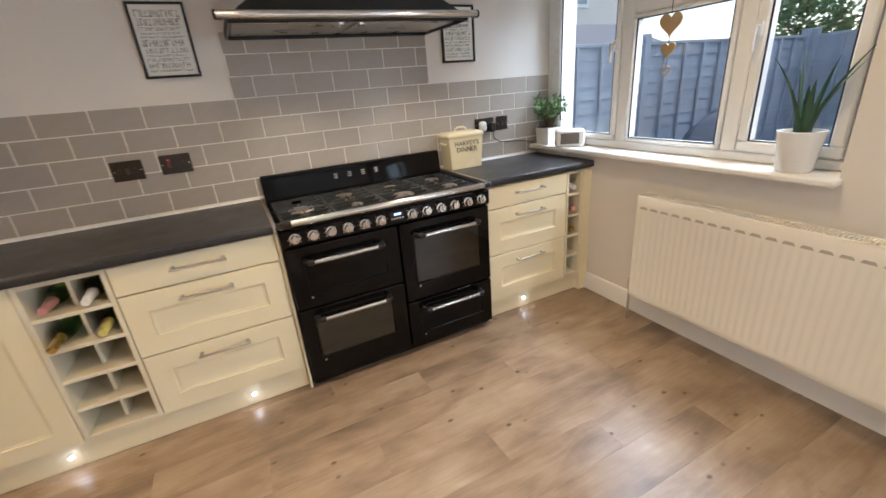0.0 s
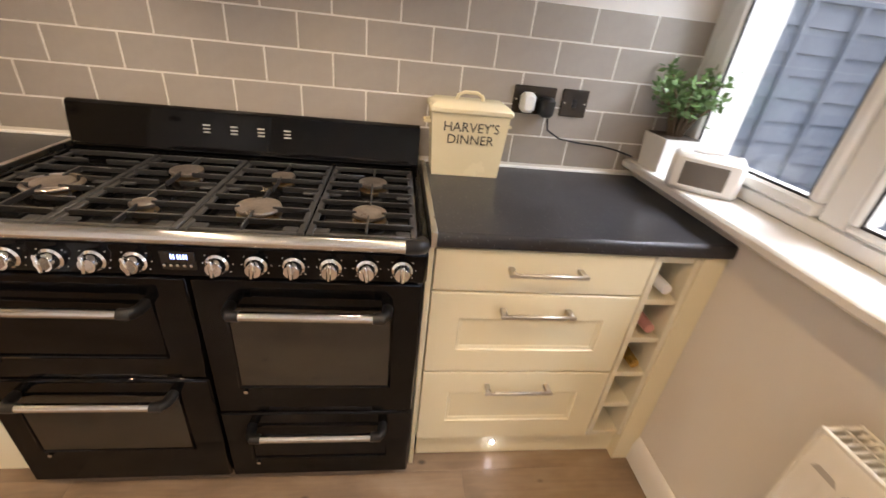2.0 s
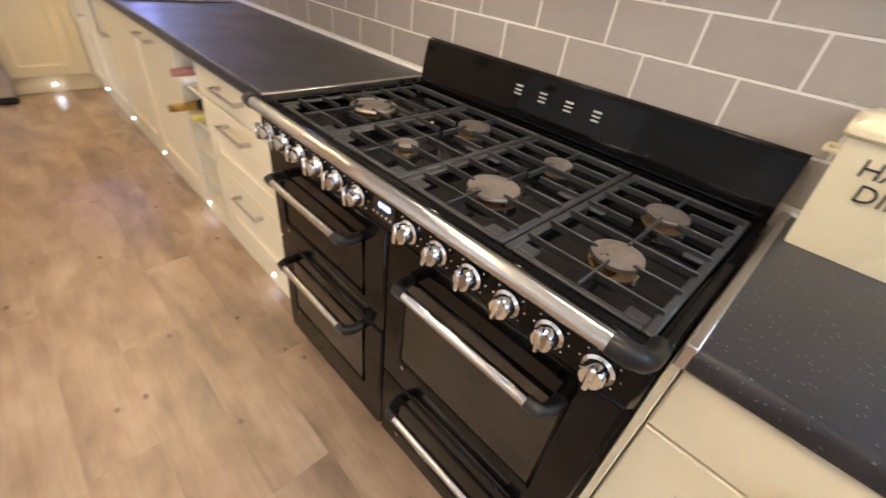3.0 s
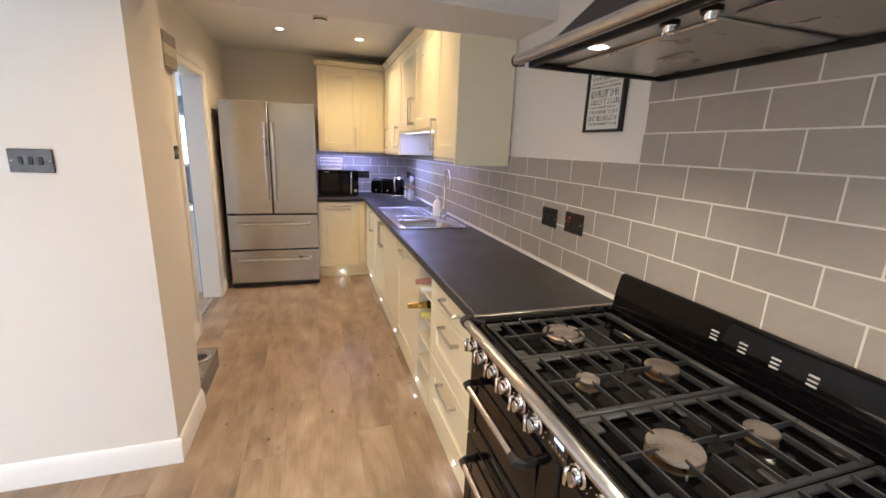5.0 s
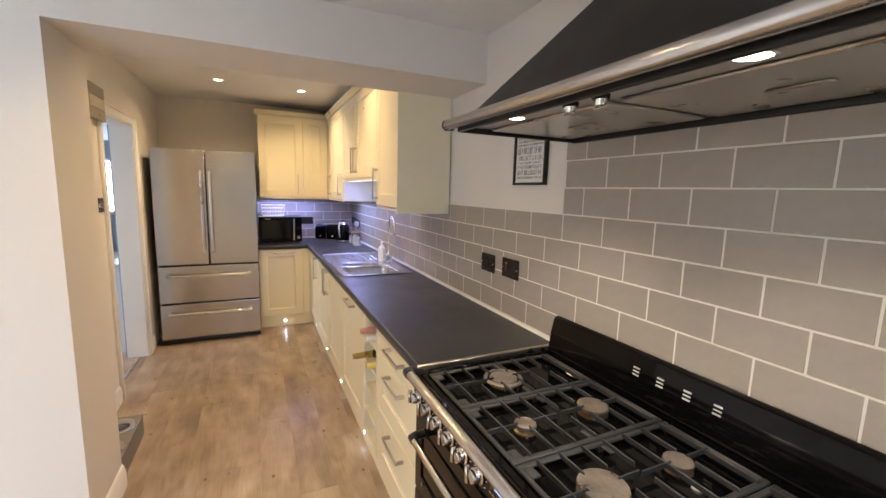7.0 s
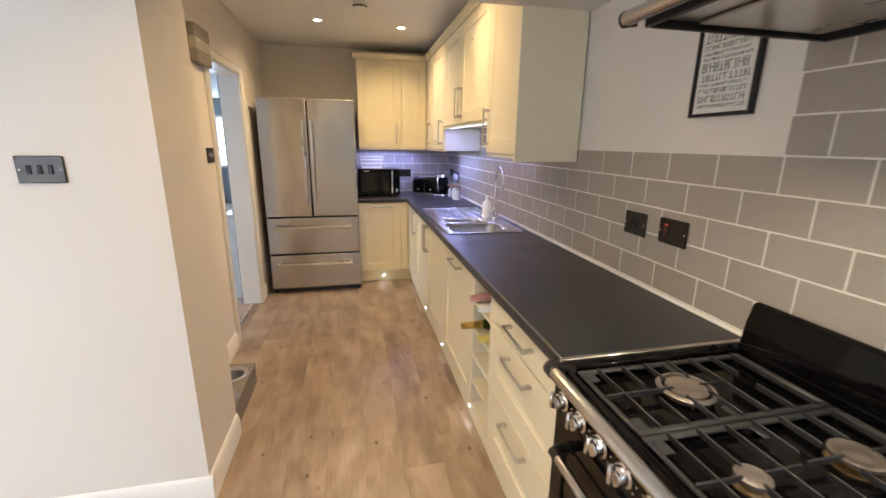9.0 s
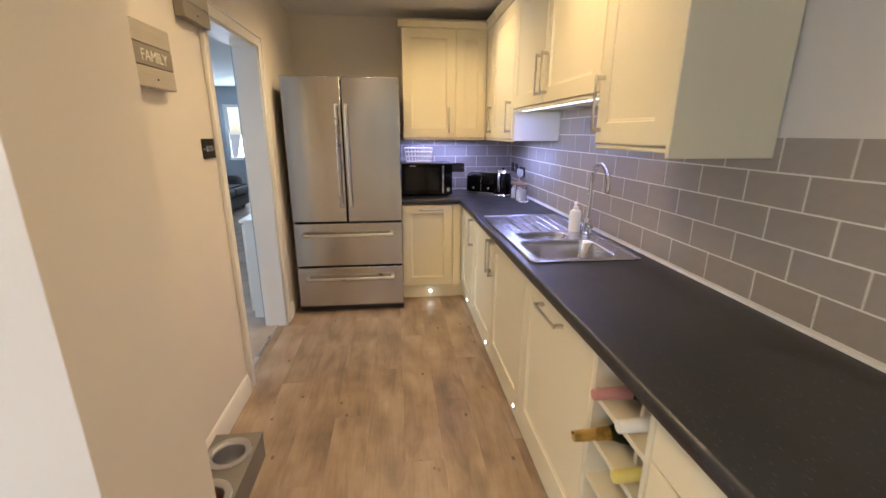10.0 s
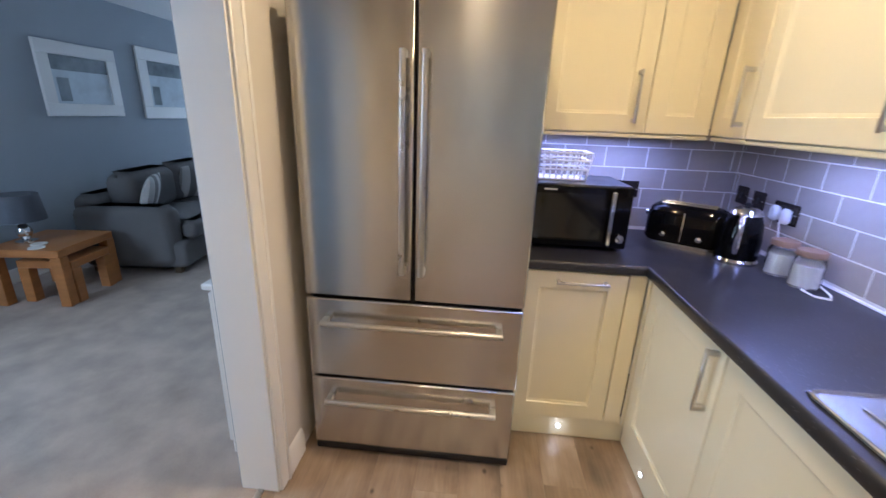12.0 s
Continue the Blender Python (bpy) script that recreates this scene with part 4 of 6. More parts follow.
hob = part("hob", Build().box(-H, 0.0, 0.855, H, 0.60, 0.8725, 0.004), ENAMEL, ck)
part("front_lip", Build().box(-H, 0.0, 0.873, H, 0.022, 0.899, 0.004), ENAMEL, hob)
for s_ in (-1, 1):
    part("side_lip", Build().box(s_ * H, 0.023, 0.873, s_ * (H - 0.019), 0.562, 0.899, 0.004), ENAMEL, hob)
bg = part("backguard", Build().rings([[(x, y, z) for y, z in ((0.563, 0.872), (0.578, 0.98), (0.590, 1.03), (0.600, 1.037), (0.612, 1.037), (0.612, 0.872))] for x in (-H + 0.006, H - 0.006)]), ENAMEL, ck)
part("lower_bead", Build().tube([(-H + 0.02, 0.566, 0.905), (H - 0.02, 0.566, 0.905)], 0.004, 8), ENAMEL, bg)
for l in (-0.140, -0.056, 0.028, 0.112):
    part("badge", Build().box(l - 0.011, 0.5795, 0.966, l + 0.011, 0.5745, 0.9705).box(l - 0.011, 0.5825, 0.988, l + 0.011, 0.5775, 0.9925).box(l - 0.011, 0.581, 0.977, l + 0.011, 0.576, 0.981), BADGE, ck, "small bright silver badge shape", smooth=0)
rail = part("front_rail", Build().tube([(-H + 0.042, -0.046, 0.915), (H - 0.042, -0.046, 0.915)], 0.0155, 16), STEEL, ck, "brushed steel front rail")
for s in (-1, 1):
    part("rail_bracket", Build().tube([(s * (H - 0.016), 0.03, 0.888), (s * (H - 0.016), -0.012, 0.900), (s * (H - 0.020), -0.036, 0.911), (s * (H - 0.032), -0.046, 0.915), (s * (H - 0.058), -0.046, 0.915)], [0.016, 0.0165, 0.017, 0.0175, 0.0175], 12), BLACK, rail)
knob = Build().lathe([(0.0, 0.0), (0.024, 0.0), (0.025, -0.006), (0.020, -0.009), (0.0185, -0.026), (0.017, -0.029), (0.0, -0.029)], n=24, axis="y").box(-0.005, -0.042, -0.014, 0.005, -0.026, 0.029, 0.003)
KNOB = mesh_of("knob", knob, CHROME)
KNOB_X = [-0.494 + i * 0.0822 for i in range(6)] + [0.085 + i * 0.0822 for i in range(6)]
for i, kx in enumerate(KNOB_X):
    o = new("knob", KNOB)
    o.parent = ck
    o.matrix_local = pose(kx, -0.012, 0.834, 0, (i * 37 % 5 - 2) * 4)
MARK = mesh_of("dial_mark", Build().box(-0.001, -0.0012, -0.001, 0.001, 0.0005, 0.001), PAPER, 0)
for kx in KNOB_X:
    for a in (-130, -90, -50, 50, 90, 130):
        t = radians(a + 90)
        o = new("dial_mark", MARK)
        o.parent, o.location = ck, (kx + 0.032 * math.cos(t), -0.012, 0.834 + 0.032 * math.sin(t))
clock = part("clock_panel", Build().box(X(0.885), -0.0145, 0.815, X(0.960), -0.011, 0.862, 0.001), OVEN_GLASS, ck)
dig = Build()
for k, dx in enumerate((0.008, 0.022, 0.034)):
    x = X(0.900) + dx
    dig.box(x, -0.0155, 0.843, x + 0.0022, -0.0142, 0.855).box(x + 0.006, -0.0155, 0.843, x + 0.0082, -0.0142, 0.855).box(x, -0.0155, 0.8485, x + 0.008, -0.0142, 0.850)
part("digits", dig, CLOCK_ON, clock, smooth=0)
BUTTON = mesh_of("button", Build().lathe([(0.0, -0.0145), (0.0035, -0.0145), (0.0035, -0.018), (0.0, -0.0185)], n=10, axis="y"), CHROME)
for k in range(5):
    o = new("button", BUTTON)
    o.parent, o.location = clock, (X(0.893 + k * 0.0145), 0, 0.828)


def oven_door(x0, x1, z0, z1, glass, label):
    """A door with a raised shaped surround, window and bar handle."""
    a, e = X(x0), X(x1)
    d = part("oven_door", Build().box(a, -0.004, z0, e, 0.03, z1, 0.006), ENAMEL, ck, label)
    gx0, gz0, gx1, gz1 = X(glass[0]), glass[1], X(glass[2]), glass[3]
    part("bead", Build().tube([(gx0, -0.004, gz0), (gx1, -0.004, gz0), (gx1, -0.004, gz1), (gx0, -0.004, gz1), (gx0, -0.004, gz0)], 0.006, 8), ENAMEL, d)
    if glass[4]:
        part("window", Build().box(gx0 + 0.004, -0.0065, gz0 + 0.004, gx1 - 0.004, -0.003, gz1 - 0.004, 0.001), OVEN_GLASS, d)
    hz = glass[5]
    h = part("handle", Build().tube([(gx0 + 0.035, -0.052, hz), (gx1 - 0.035, -0.052, hz)], 0.0115, 14), STEEL, d, "brushed steel bar handle")
    for s, hx in ((-1, gx0 + 0.035), (1, gx1 - 0.035)):
        part("handle_end", Build().tube([(hx + s * 0.022, 0.0, hz - 0.004), (hx + s * 0.02, -0.035, hz - 0.002), (hx + s * 0.01, -0.052, hz), (hx - s * 0.012, -0.052, hz)], [0.014, 0.0135, 0.014, 0.0135], 12), BLACK, h)
    part("lock_stud", Build().lathe([(0.0, -0.0065), (0.006, -0.0065), (0.006, -0.009), (0.0, -0.0095)], (gx0 + 0.012, 0, gz0 - 0.02), 12, "y"), CHROME, d)


oven_door(0.345, 0.922, 0.468, 0.788, (0.416, 0.545, 0.835, 0.715, 0, 0.717), "black grill door of the cooker")
oven_door(0.345, 0.922, 0.045, 0.462, (0.416, 0.185, 0.835, 0.410, 1, 0.417), "black oven door with a dark glass window")
oven_door(0.928, 1.493, 0.336, 0.788, (1.002, 0.440, 1.418, 0.710, 1, 0.718), "black main oven door with a dark glass window")
oven_door(0.928, 1.493, 0.045, 0.330, (1.002, 0.130, 1.418, 0.280, 0, 0.283), "black storage drawer door of the cooker")

# burners and pan supports, on a tray sunk below the rim
BURNERS = [(-0.407, 0.261, 0.047, 1), (-0.147, 0.413, 0.045, 1), (-0.143, 0.163, 0.030, 0.55), (0.125, 0.177, 0.055, 1.2), (0.131, 0.414, 0.034, 0.6), (0.407, 0.174, 0.045, 1), (0.404, 0.404, 0.043, 1)]
TRAY = 0.872
for bx, by, r, tall in BURNERS:
    bn = part("burner", Build().lathe([(0.0, TRAY), (r * 1.02, TRAY), (r * 1.0, TRAY + 0.004), (r * 0.85, TRAY + 0.006), (r * 0.72, TRAY + 0.008), (r * 0.70, TRAY + 0.016), (r * 0.92, TRAY + 0.017), (0.0, TRAY + 0.017)], (bx, by, 0), 28), BRASS, ck)
    part("burner_cap", Build().lathe([(0.0, TRAY + 0.017), (r, TRAY + 0.017), (r * 1.03, TRAY + 0.020), (r * 1.0, TRAY + 0.025), (r * 0.80, TRAY + 0.0265), (r * 0.74, TRAY + 0.0255), (r * 0.5, TRAY + 0.027), (0.0, TRAY + 0.0275)], (bx, by, 0), 30), BURNER, bn)
    part("igniter", Build().lathe([(0.0, TRAY), (0.003, TRAY), (0.002, TRAY + 0.010), (0.0, TRAY + 0.011)], (bx + r * 1.05, by - r * 0.5, 0), 8), NICKEL, bn)
part("wok_ring", Build().lathe([(0.055, 0.889), (0.066, 0.888), (0.068, 0.893), (0.064, 0.898), (0.057, 0.898)], (-0.407, 0.261, 0), 28, ring=True), BURNER, hob)


def pan_support(a, e, burners):
    """A cast grid: broad flat side bars, notched front plate, thin raised fingers running sideways."""
    y0, y1, z0, z1 = 0.035, 0.545, 0.886, 0.894
    b = Build()
    w = 0.017
    b.box(a, y0, z0, a + w, y1, z1, 0.003).box(e - w, y0, z0, e, y1, z1, 0.003)
    b.box(a + w, y1 - 0.012, z0, e - w, y1, z1, 0.003).box(a + w, y0, z0, e - w, y0 + 0.013, z1, 0.003)
    # wide lugs at the front corners and halfway, leaving a notch before each burner
    for p, q in ((a + w, a + w + 0.035), (e - w - 0.035, e - w)):
        for yy in (y0 + 0.013, 0.285):
            b.box(p, yy, z0 + 0.001, q, yy + 0.026, z1 - 0.001, 0.003)
    for k in range(7):
        y = y0 + 0.055 + k * (y1 - y0 - 0.09) / 6
        near = [(bx, r) for bx, by, r, _ in burners if abs(by - y) < r + 0.008]
        if near:
            bx, r = near[0]
            spans = [(a + w * 0.5, bx - r * 0.72), (bx + r * 0.72, e - w * 0.5)]
        elif k % 2:
            m = (e - a) * 0.40
            spans = [(a + w * 0.5, a + m), (e - m, e - w * 0.5)]
        else:
            spans = [(a + w * 0.5, e - w * 0.5)]
        for p, q in spans:
            b.box(p, y - 0.0024, z0 + 0.002, q, y + 0.0024, z1 + 0.009, 0.0015)
    for bx, by, r, _ in burners:
        lo = y0 + 0.006 if by < 0.29 else 0.29
        b.box(bx - 0.0024, lo, z0 + 0.002, bx + 0.0024, by - r * 0.8, z1 + 0.009, 0.0015)
        b.box(bx - 0.0024, by + r * 0.8, z0 + 0.002, bx + 0.0024, min(by + 0.11, y1 - 0.004), z1 + 0.009, 0.0015)
    for px in (a + 0.010, e - 0.010):
        for py in (y0 + 0.014, 0.29, y1 - 0.012):
            b.box(px - 0.008, py - 0.008, TRAY - 0.001, px + 0.008, py + 0.008, z0 + 0.002, 0.002)
    part("pan_support", b, IRON, hob, "cast iron pan support")


for a, e, first, last in ((-0.530, -0.281, 0, 1), (-0.277, -0.011, 1, 3), (-0.007, 0.264, 3, 5), (0.268, 0.530, 5, 7)):
    pan_support(a, e, BURNERS[first:last])

# ---- cooker hood ----
hd = thing("cooker_hood", 0.896, 2.505, 1.722, "black chimney cooker hood with a brushed steel rail", "cooker hood")
hd.scale = (0.945, 0.93, 1.0)
canopy = part("canopy", Build().hull8([(-0.575, -0.245, 0.03), (0.575, -0.245, 0.03), (0.575, 0.28, 0.03), (-0.575, 0.28, 0.03)], [(-0.16, -0.02, 0.335), (0.16, -0.02, 0.335), (0.16, 0.28, 0.335), (-0.16, 0.28, 0.335)]), BLACK, hd, "matt black sloping canopy")
part("chimney", Build().box(-0.155, -0.015, 0.333, 0.155, 0.28, 0.60, 0.004), BLACK, hd)
skirt = Build()
skirt.box(-0.588, -0.258, 0.0, 0.588, -0.246, 0.042, 0.003).box(-0.588, -0.246, 0.0, -0.576, 0.28, 0.042, 0.003).box(0.576, -0.246, 0.0, 0.588, 0.28, 0.042, 0.003).box(-0.576, 0.262, -0.004, 0.576, 0.28, 0.04, 0.003)
part("skirt", skirt, BLACK, hd)
part("front_rail", Build().tube([(-0.625, -0.280, 0.026), (0.625, -0.280, 0.026)], 0.017, 16), STEEL, hd, "brushed steel hood rail")
for s in (-1, 1):
    part("rail_end", Build().tube([(s * 0.61, -0.26, 0.026), (s * 0.625, -0.28, 0.026), (s * 0.634, -0.28, 0.026)], 0.0185, 12), BLACK, hd)
under = part("under_panel", Build().box(-0.576, -0.246, 0.018, 0.576, 0.262, 0.028), STEEL_H, hd, smooth=0)
for fx in (-0.29, 0.29):
    f = part("grease_filter", Build().box(fx - 0.275, -0.13, 0.010, fx + 0.275, 0.24, 0.0175, 0.003), NICKEL, under)
    part("latch", Build().box(fx - 0.055, 0.03, 0.005, fx + 0.055, 0.055, 0.0095, 0.003).box(fx - 0.03, 0.036, 0.003, fx + 0.03, 0.049, 0.0049, 0.002), NICKEL, f)
for lx in (-0.33, 0.33):
    l = part("lamp_bezel", Build().lathe([(0.026, 0.0185), (0.034, 0.0185), (0.034, 0.0155), (0.027, 0.015)], (lx, -0.185, 0), 24, ring=True), CHROME, under)
    part("lamp", Build().lathe([(0.0, 0.0182), (0.0265, 0.0182), (0.0265, 0.0165), (0.0, 0.0165)], (lx, -0.185, 0), 20), HOOD_ON, l)
for lx in (-0.085, 0.015):
    kb = part("knob_base", Build().lathe([(0.0, 0.0185), (0.021, 0.0185), (0.020, 0.008), (0.0, 0.008)], (lx, -0.19, 0), 18), BLACK, under)
    part("knob", Build().lathe([(0.0, 0.008), (0.016, 0.008), (0.013, -0.004), (0.0, -0.005)], (lx, -0.19, 0), 18).box(lx - 0.018, -0.195, -0.010, lx + 0.018, -0.185, -0.003, 0.003), CHROME, kb)

# ---- fridge ----
fg = thing("fridge_freezer", -2.868, 0.791, 0, "brushed steel french-door fridge freezer with two freezer drawers", "fridge", turn=90)
part("body", Build().box(0.0, 0.065, 0.03, 0.862, 0.78, 1.835, 0.006), surface("dark_grey_fridge_side", (0.075, 0.075, 0.078), 0.45, 0.3, var=0.08), fg, "dark grey fridge body")
# black sheet behind the fronts, standing for the shade between them
part("gap_shade", Build().box(0.012, 0.045, 0.05, 0.85, 0.066, 1.83), BLACK, fg, smooth=0)
for x0, x1, z0, z1, nm in ((0.002, 0.427, 0.770, 1.85, "door"), (0.435, 0.860, 0.770, 1.85, "door"), (0.002, 0.860, 0.402, 0.758, "drawer_front"), (0.002, 0.860, 0.050, 0.390, "drawer_front")):
    d = part(nm, Build().box(x0, 0.0, z0, x1, 0.048, z1, 0.006), STEEL, fg)
    if nm == "door":
        hx = x1 - 0.032 if x0 < 0.1 else x0 + 0.032
        h = part("handle", Build().tube([(hx, -0.045, 0.895), (hx, -0.045, 1.655)], 0.011, 14), NICKEL, d)
        for hz in (0.905, 1.645):
            part("handle_foot", Build().box(hx - 0.011, -0.048, hz - 0.012, hx + 0.011, 0.0, hz + 0.012, 0.003), NICKEL, h)
    else:
        hz = z1 - 0.088
        h = part("handle", Build().tube([(0.075, -0.045, hz), (0.785, -0.045, hz)], 0.011, 14), NICKEL, d)
        for hx in (0.087, 0.773):
            part("handle_foot", Build().box(hx - 0.012, -0.048, hz - 0.011, hx + 0.012, 0.0, hz + 0.011, 0.003), NICKEL, h)
part("kick_plate", Build().box(0.004, 0.004, 0.012, 0.858, 0.06, 0.044, 0.004), BLACK, fg)
for hx in (0.05, 0.81):
    part("foot", Build().lathe([(0.0, 0.0), (0.02, 0.0), (0.02, 0.03), (0.0, 0.03)], (hx, 0.1, 0), 12), BLACK, fg)

# ---- sink and tap ----
sk = thing("sink", -1.695, 2.40, 0.911, "stainless steel one-and-a-half bowl sink with drainer", "sink")
sx = lambda x: x + 1.695
sy = lambda y: y - 2.40
BOWL = (-1.600, -1.280, 2.240, 2.620)
HALF = (-1.790, -1.630, 2.270, 2.550)


def rounded(x0, x1, y0, y1, r, k=6):
    pts = []
    for cx, cy, a0 in ((x1 - r, y1 - r, 0), (x0 + r, y1 - r, 90), (x0 + r, y0 + r, 180), (x1 - r, y0 + r, 270)):
        pts += [(cx + r * math.cos(radians(a0 + 90 * i / k)), cy + r * math.sin(radians(a0 + 90 * i / k))) for i in range(k + 1)]
    return pts


def deck():
    """The flat rim round the two bowls."""
    xs = [sx(v) for v in (-2.27, HALF[0], HALF[1], BOWL[0], BOWL[1], -1.24)]
    ys = [sy(v) for v in (2.193, BOWL[2], HALF[2], HALF[3], BOWL[3], 2.697)]
    return Build().cells(xs, ys, lambda i, j: not (i == 3 and 1 <= j <= 3) and not (i == 1 and j == 2), 0.0, 0.004)


part("deck", deck(), SINK, sk, smooth=0)
part("rim", Build().tube([(sx(x), sy(y), 0.003) for x, y in rounded(-2.27, -1.24, 2.193, 2.697, 0.03) + [(-1.24, 2.665)]], 0.006, 8), SINK, sk)
for (x0, x1, y0, y1), dep, r in ((BOWL, 0.17, 0.06), (HALF, 0.11, 0.05)):
    loops = []
    for k, z in ((-0.012, 0.0045), (0.0, 0.005), (0.006, 0.0), (0.012, -0.02), (0.018, -dep + 0.03), (0.03, -dep + 0.008), (0.05, -dep)):
        loops.append([(sx(px), sy(py), z) for px, py in rounded(x0 + k, x1 - k, y0 + k, y1 - k, max(0.02, r - k * 0.4))])
    bowl = part("bowl", Build().rings(loops, cap=False).add(loops[-1], [tuple(range(len(loops[-1])))]), SINK, sk, smooth=60)
    part("waste", Build().lathe([(0.0, -dep + 0.001), (0.035, -dep + 0.001), (0.038, -dep + 0.003), (0.03, -dep + 0.002), (0.0, -dep + 0.0015)], (sx((x0 + x1) / 2), sy((y0 + y1) / 2), 0), 20), CHROME, bowl)
for k in range(7):
    part("drainer_ridge", Build().tube([(sx(-2.215), sy(2.27 + k * 0.055), 0.003), (sx(-2.205), sy(2.27 + k * 0.055), 0.0045), (sx(-1.835), sy(2.27 + k * 0.055), 0.0045), (sx(-1.82), sy(2.27 + k * 0.055), 0.003)], 0.0055, 8), SINK, sk)
tp = thing("mixer_tap", -1.725, 2.667, 0.915, "polished chrome swan-neck mixer tap", "tap")
part("base", Build().lathe([(0.0, 0.0), (0.027, 0.0), (0.027, 0.006), (0.021, 0.012), (0.019, 0.06), (0.021, 0.075), (0.014, 0.09), (0.0, 0.09)], n=24), CHROME, tp)
pts = [(0, 0, 0.08), (0, 0, 0.275)]
for k in range(1, 17):
    a = math.pi - k * math.pi * 1.02 / 16
    rr = 0.118
    pts.append(((rr + rr * math.cos(a)) * 0.992, -(rr + rr * math.cos(a)) * 0.12, 0.275 + rr * math.sin(a)))
pts.append((pts[-1][0] - 0.003, pts[-1][1], 0.258))
part("spout", Build().tube(pts, 0.0115, 14), CHROME, tp)
for s in (-1, 1):
    part("lever", Build().tube([(s * 0.015, 0, 0.045), (s * 0.05, 0, 0.05)], 0.011, 12).tube([(s * 0.044, 0, 0.05), (s * 0.05, -0.01, 0.058), (s * 0.062, -0.035, 0.08)], [0.008, 0.006, 0.005], 10), CHROME, tp)
soap = thing("soap_dispenser", -1.80, 2.625, 0.915, "white pump soap bottle beside the tap", "soap dispenser")
part("bottle", Build().lathe([(0.0, 0.0), (0.031, 0.0), (0.033, 0.006), (0.033, 0.10), (0.028, 0.118), (0.014, 0.126), (0.0, 0.126)], n=22), WHITE, soap)
part("pump", Build().lathe([(0.0, 0.126), (0.014, 0.126), (0.013, 0.142), (0.005, 0.144), (0.005, 0.158), (0.012, 0.160), (0.012, 0.168), (0.0, 0.169)], n=16).tube([(0, 0, 0.164), (0.03, -0.02, 0.163), (0.036, -0.024, 0.155)], 0.0045, 8), WHITE, soap)

# ---- things on the worktops and sills ----


def switch_plate(w, h, x, y, z, turn, label, features):
    """A dark metal accessory plate; faces -y before turning. features: list of (kind, x)."""
    t = thing("wall_socket" if any(k != "rocker" for k, _ in features) else "light_switch", x, y, z, label, "socket" if any(k != "rocker" for k, _ in features) else "switch", turn=turn)
    plate = part("plate", Build().box(-w / 2, -0.008, -h / 2, w / 2, 0, h / 2, 0.003), SOCKET, t)
    for s in (-1, 1):
        part("screw", Build().lathe([(0.0, -0.0082), (0.003, -0.0082), (0.0025, -0.0095), (0.0, -0.0097)], (s * (w / 2 - 0.011), 0, 0), 10, "y"), NICKEL, plate)
    for kind, fx in features:
        if kind == "rocker":
            part("rocker", Build().hull8([(fx - 0.007, -0.008, -0.014), (fx + 0.007, -0.008, -0.014), (fx + 0.007, -0.008, 0.014), (fx - 0.007, -0.008, 0.014)],
                                         [(fx - 0.006, -0.014, -0.012), (fx + 0.006, -0.014, -0.012), (fx + 0.006, -0.0105, 0.012), (fx - 0.006, -0.0105, 0.012)]), CHROME if "chrome" in label else BLACK, plate)
        elif kind == "red":
            part("red_rocker", Build().box(fx - 0.008, -0.0125, -0.016, fx + 0.008, -0.008, 0.016, 0.002), DARKRED, plate, "red cooker isolator rocker")
            part("neon", Build().box(fx - 0.006, -0.0105, 0.020, fx + 0.006, -0.008, 0.026, 0.001), glowing("red_neon", (0.5, 0.06, 0.04), 0.4), plate)
        else:
            part("pin_holes", Build().box(fx - 0.003, -0.0088, 0.006, fx + 0.003, -0.0079, 0.014).box(fx - 0.014, -0.0088, -0.012, fx - 0.007, -0.0079, -0.008).box(fx + 0.007, -0.0088, -0.012, fx + 0.014, -0.0079, -0.008), BLACK, plate, smooth=0)
    return t


TF = NORTH - 0.011
switch_plate(0.132, 0.095, -0.236, TF, 1.158, 0, "dark bronze double socket on the tiles", [("pin", -0.032), ("pin", 0.032), ("rocker", 0.0)])
switch_plate(0.138, 0.095, -0.028, TF, 1.163, 0, "dark bronze cooker switch with red rocker and socket", [("red", -0.030), ("pin", 0.035)])
switch_plate(0.150, 0.092, 1.832, TF, 1.153, 0, "dark bronze double socket with plugs beside the tin", [("pin", -0.034), ("pin", 0.034)])
switch_plate(0.095, 0.092, 1.978, TF, 1.154, 0, "dark bronze fused switch on the tiles", [("rocker", 0.0)])
switch_plate(0.085, 0.085, -3.585, TF, 1.14, 0, "dark bronze single switch in the corner", [("rocker", 0.0)])
switch_plate(0.085, 0.085, -3.455, TF, 1.135, 0, "dark bronze fused switch in the corner", [("rocker", 0.0)])
switch_plate(0.148, 0.088, -3.270, TF, 1.118, 0, "dark bronze double socket with white plugs", [("pin", -0.034), ("pin", 0.034)])
switch_plate(0.148, 0.086, WEST + 0.011, 2.212, 1.128, 90, "dark bronze double socket above the microwave", [("pin", -0.034), ("pin", 0.034)])
switch_plate(0.135, 0.086, -0.353, 0.640, 1.372, 90, "dark bronze switch plate with three dark toggles", [("rocker", -0.03), ("rocker", 0.0), ("rocker", 0.03)])
switch_plate(0.128, 0.092, -1.703, 0.73, 1.380, 180, "dark bronze switch plate with chrome rockers", [("rocker", -0.025), ("rocker", 0.0), ("rocker", 0.025)])


def plug(x, z, material, label, d=0.045):
    return solo("plug", Build().box(-0.024, -d, -0.034, 0.024, 0, 0.030, 0.011), material, x, TF - 0.009, z, label, "plug")


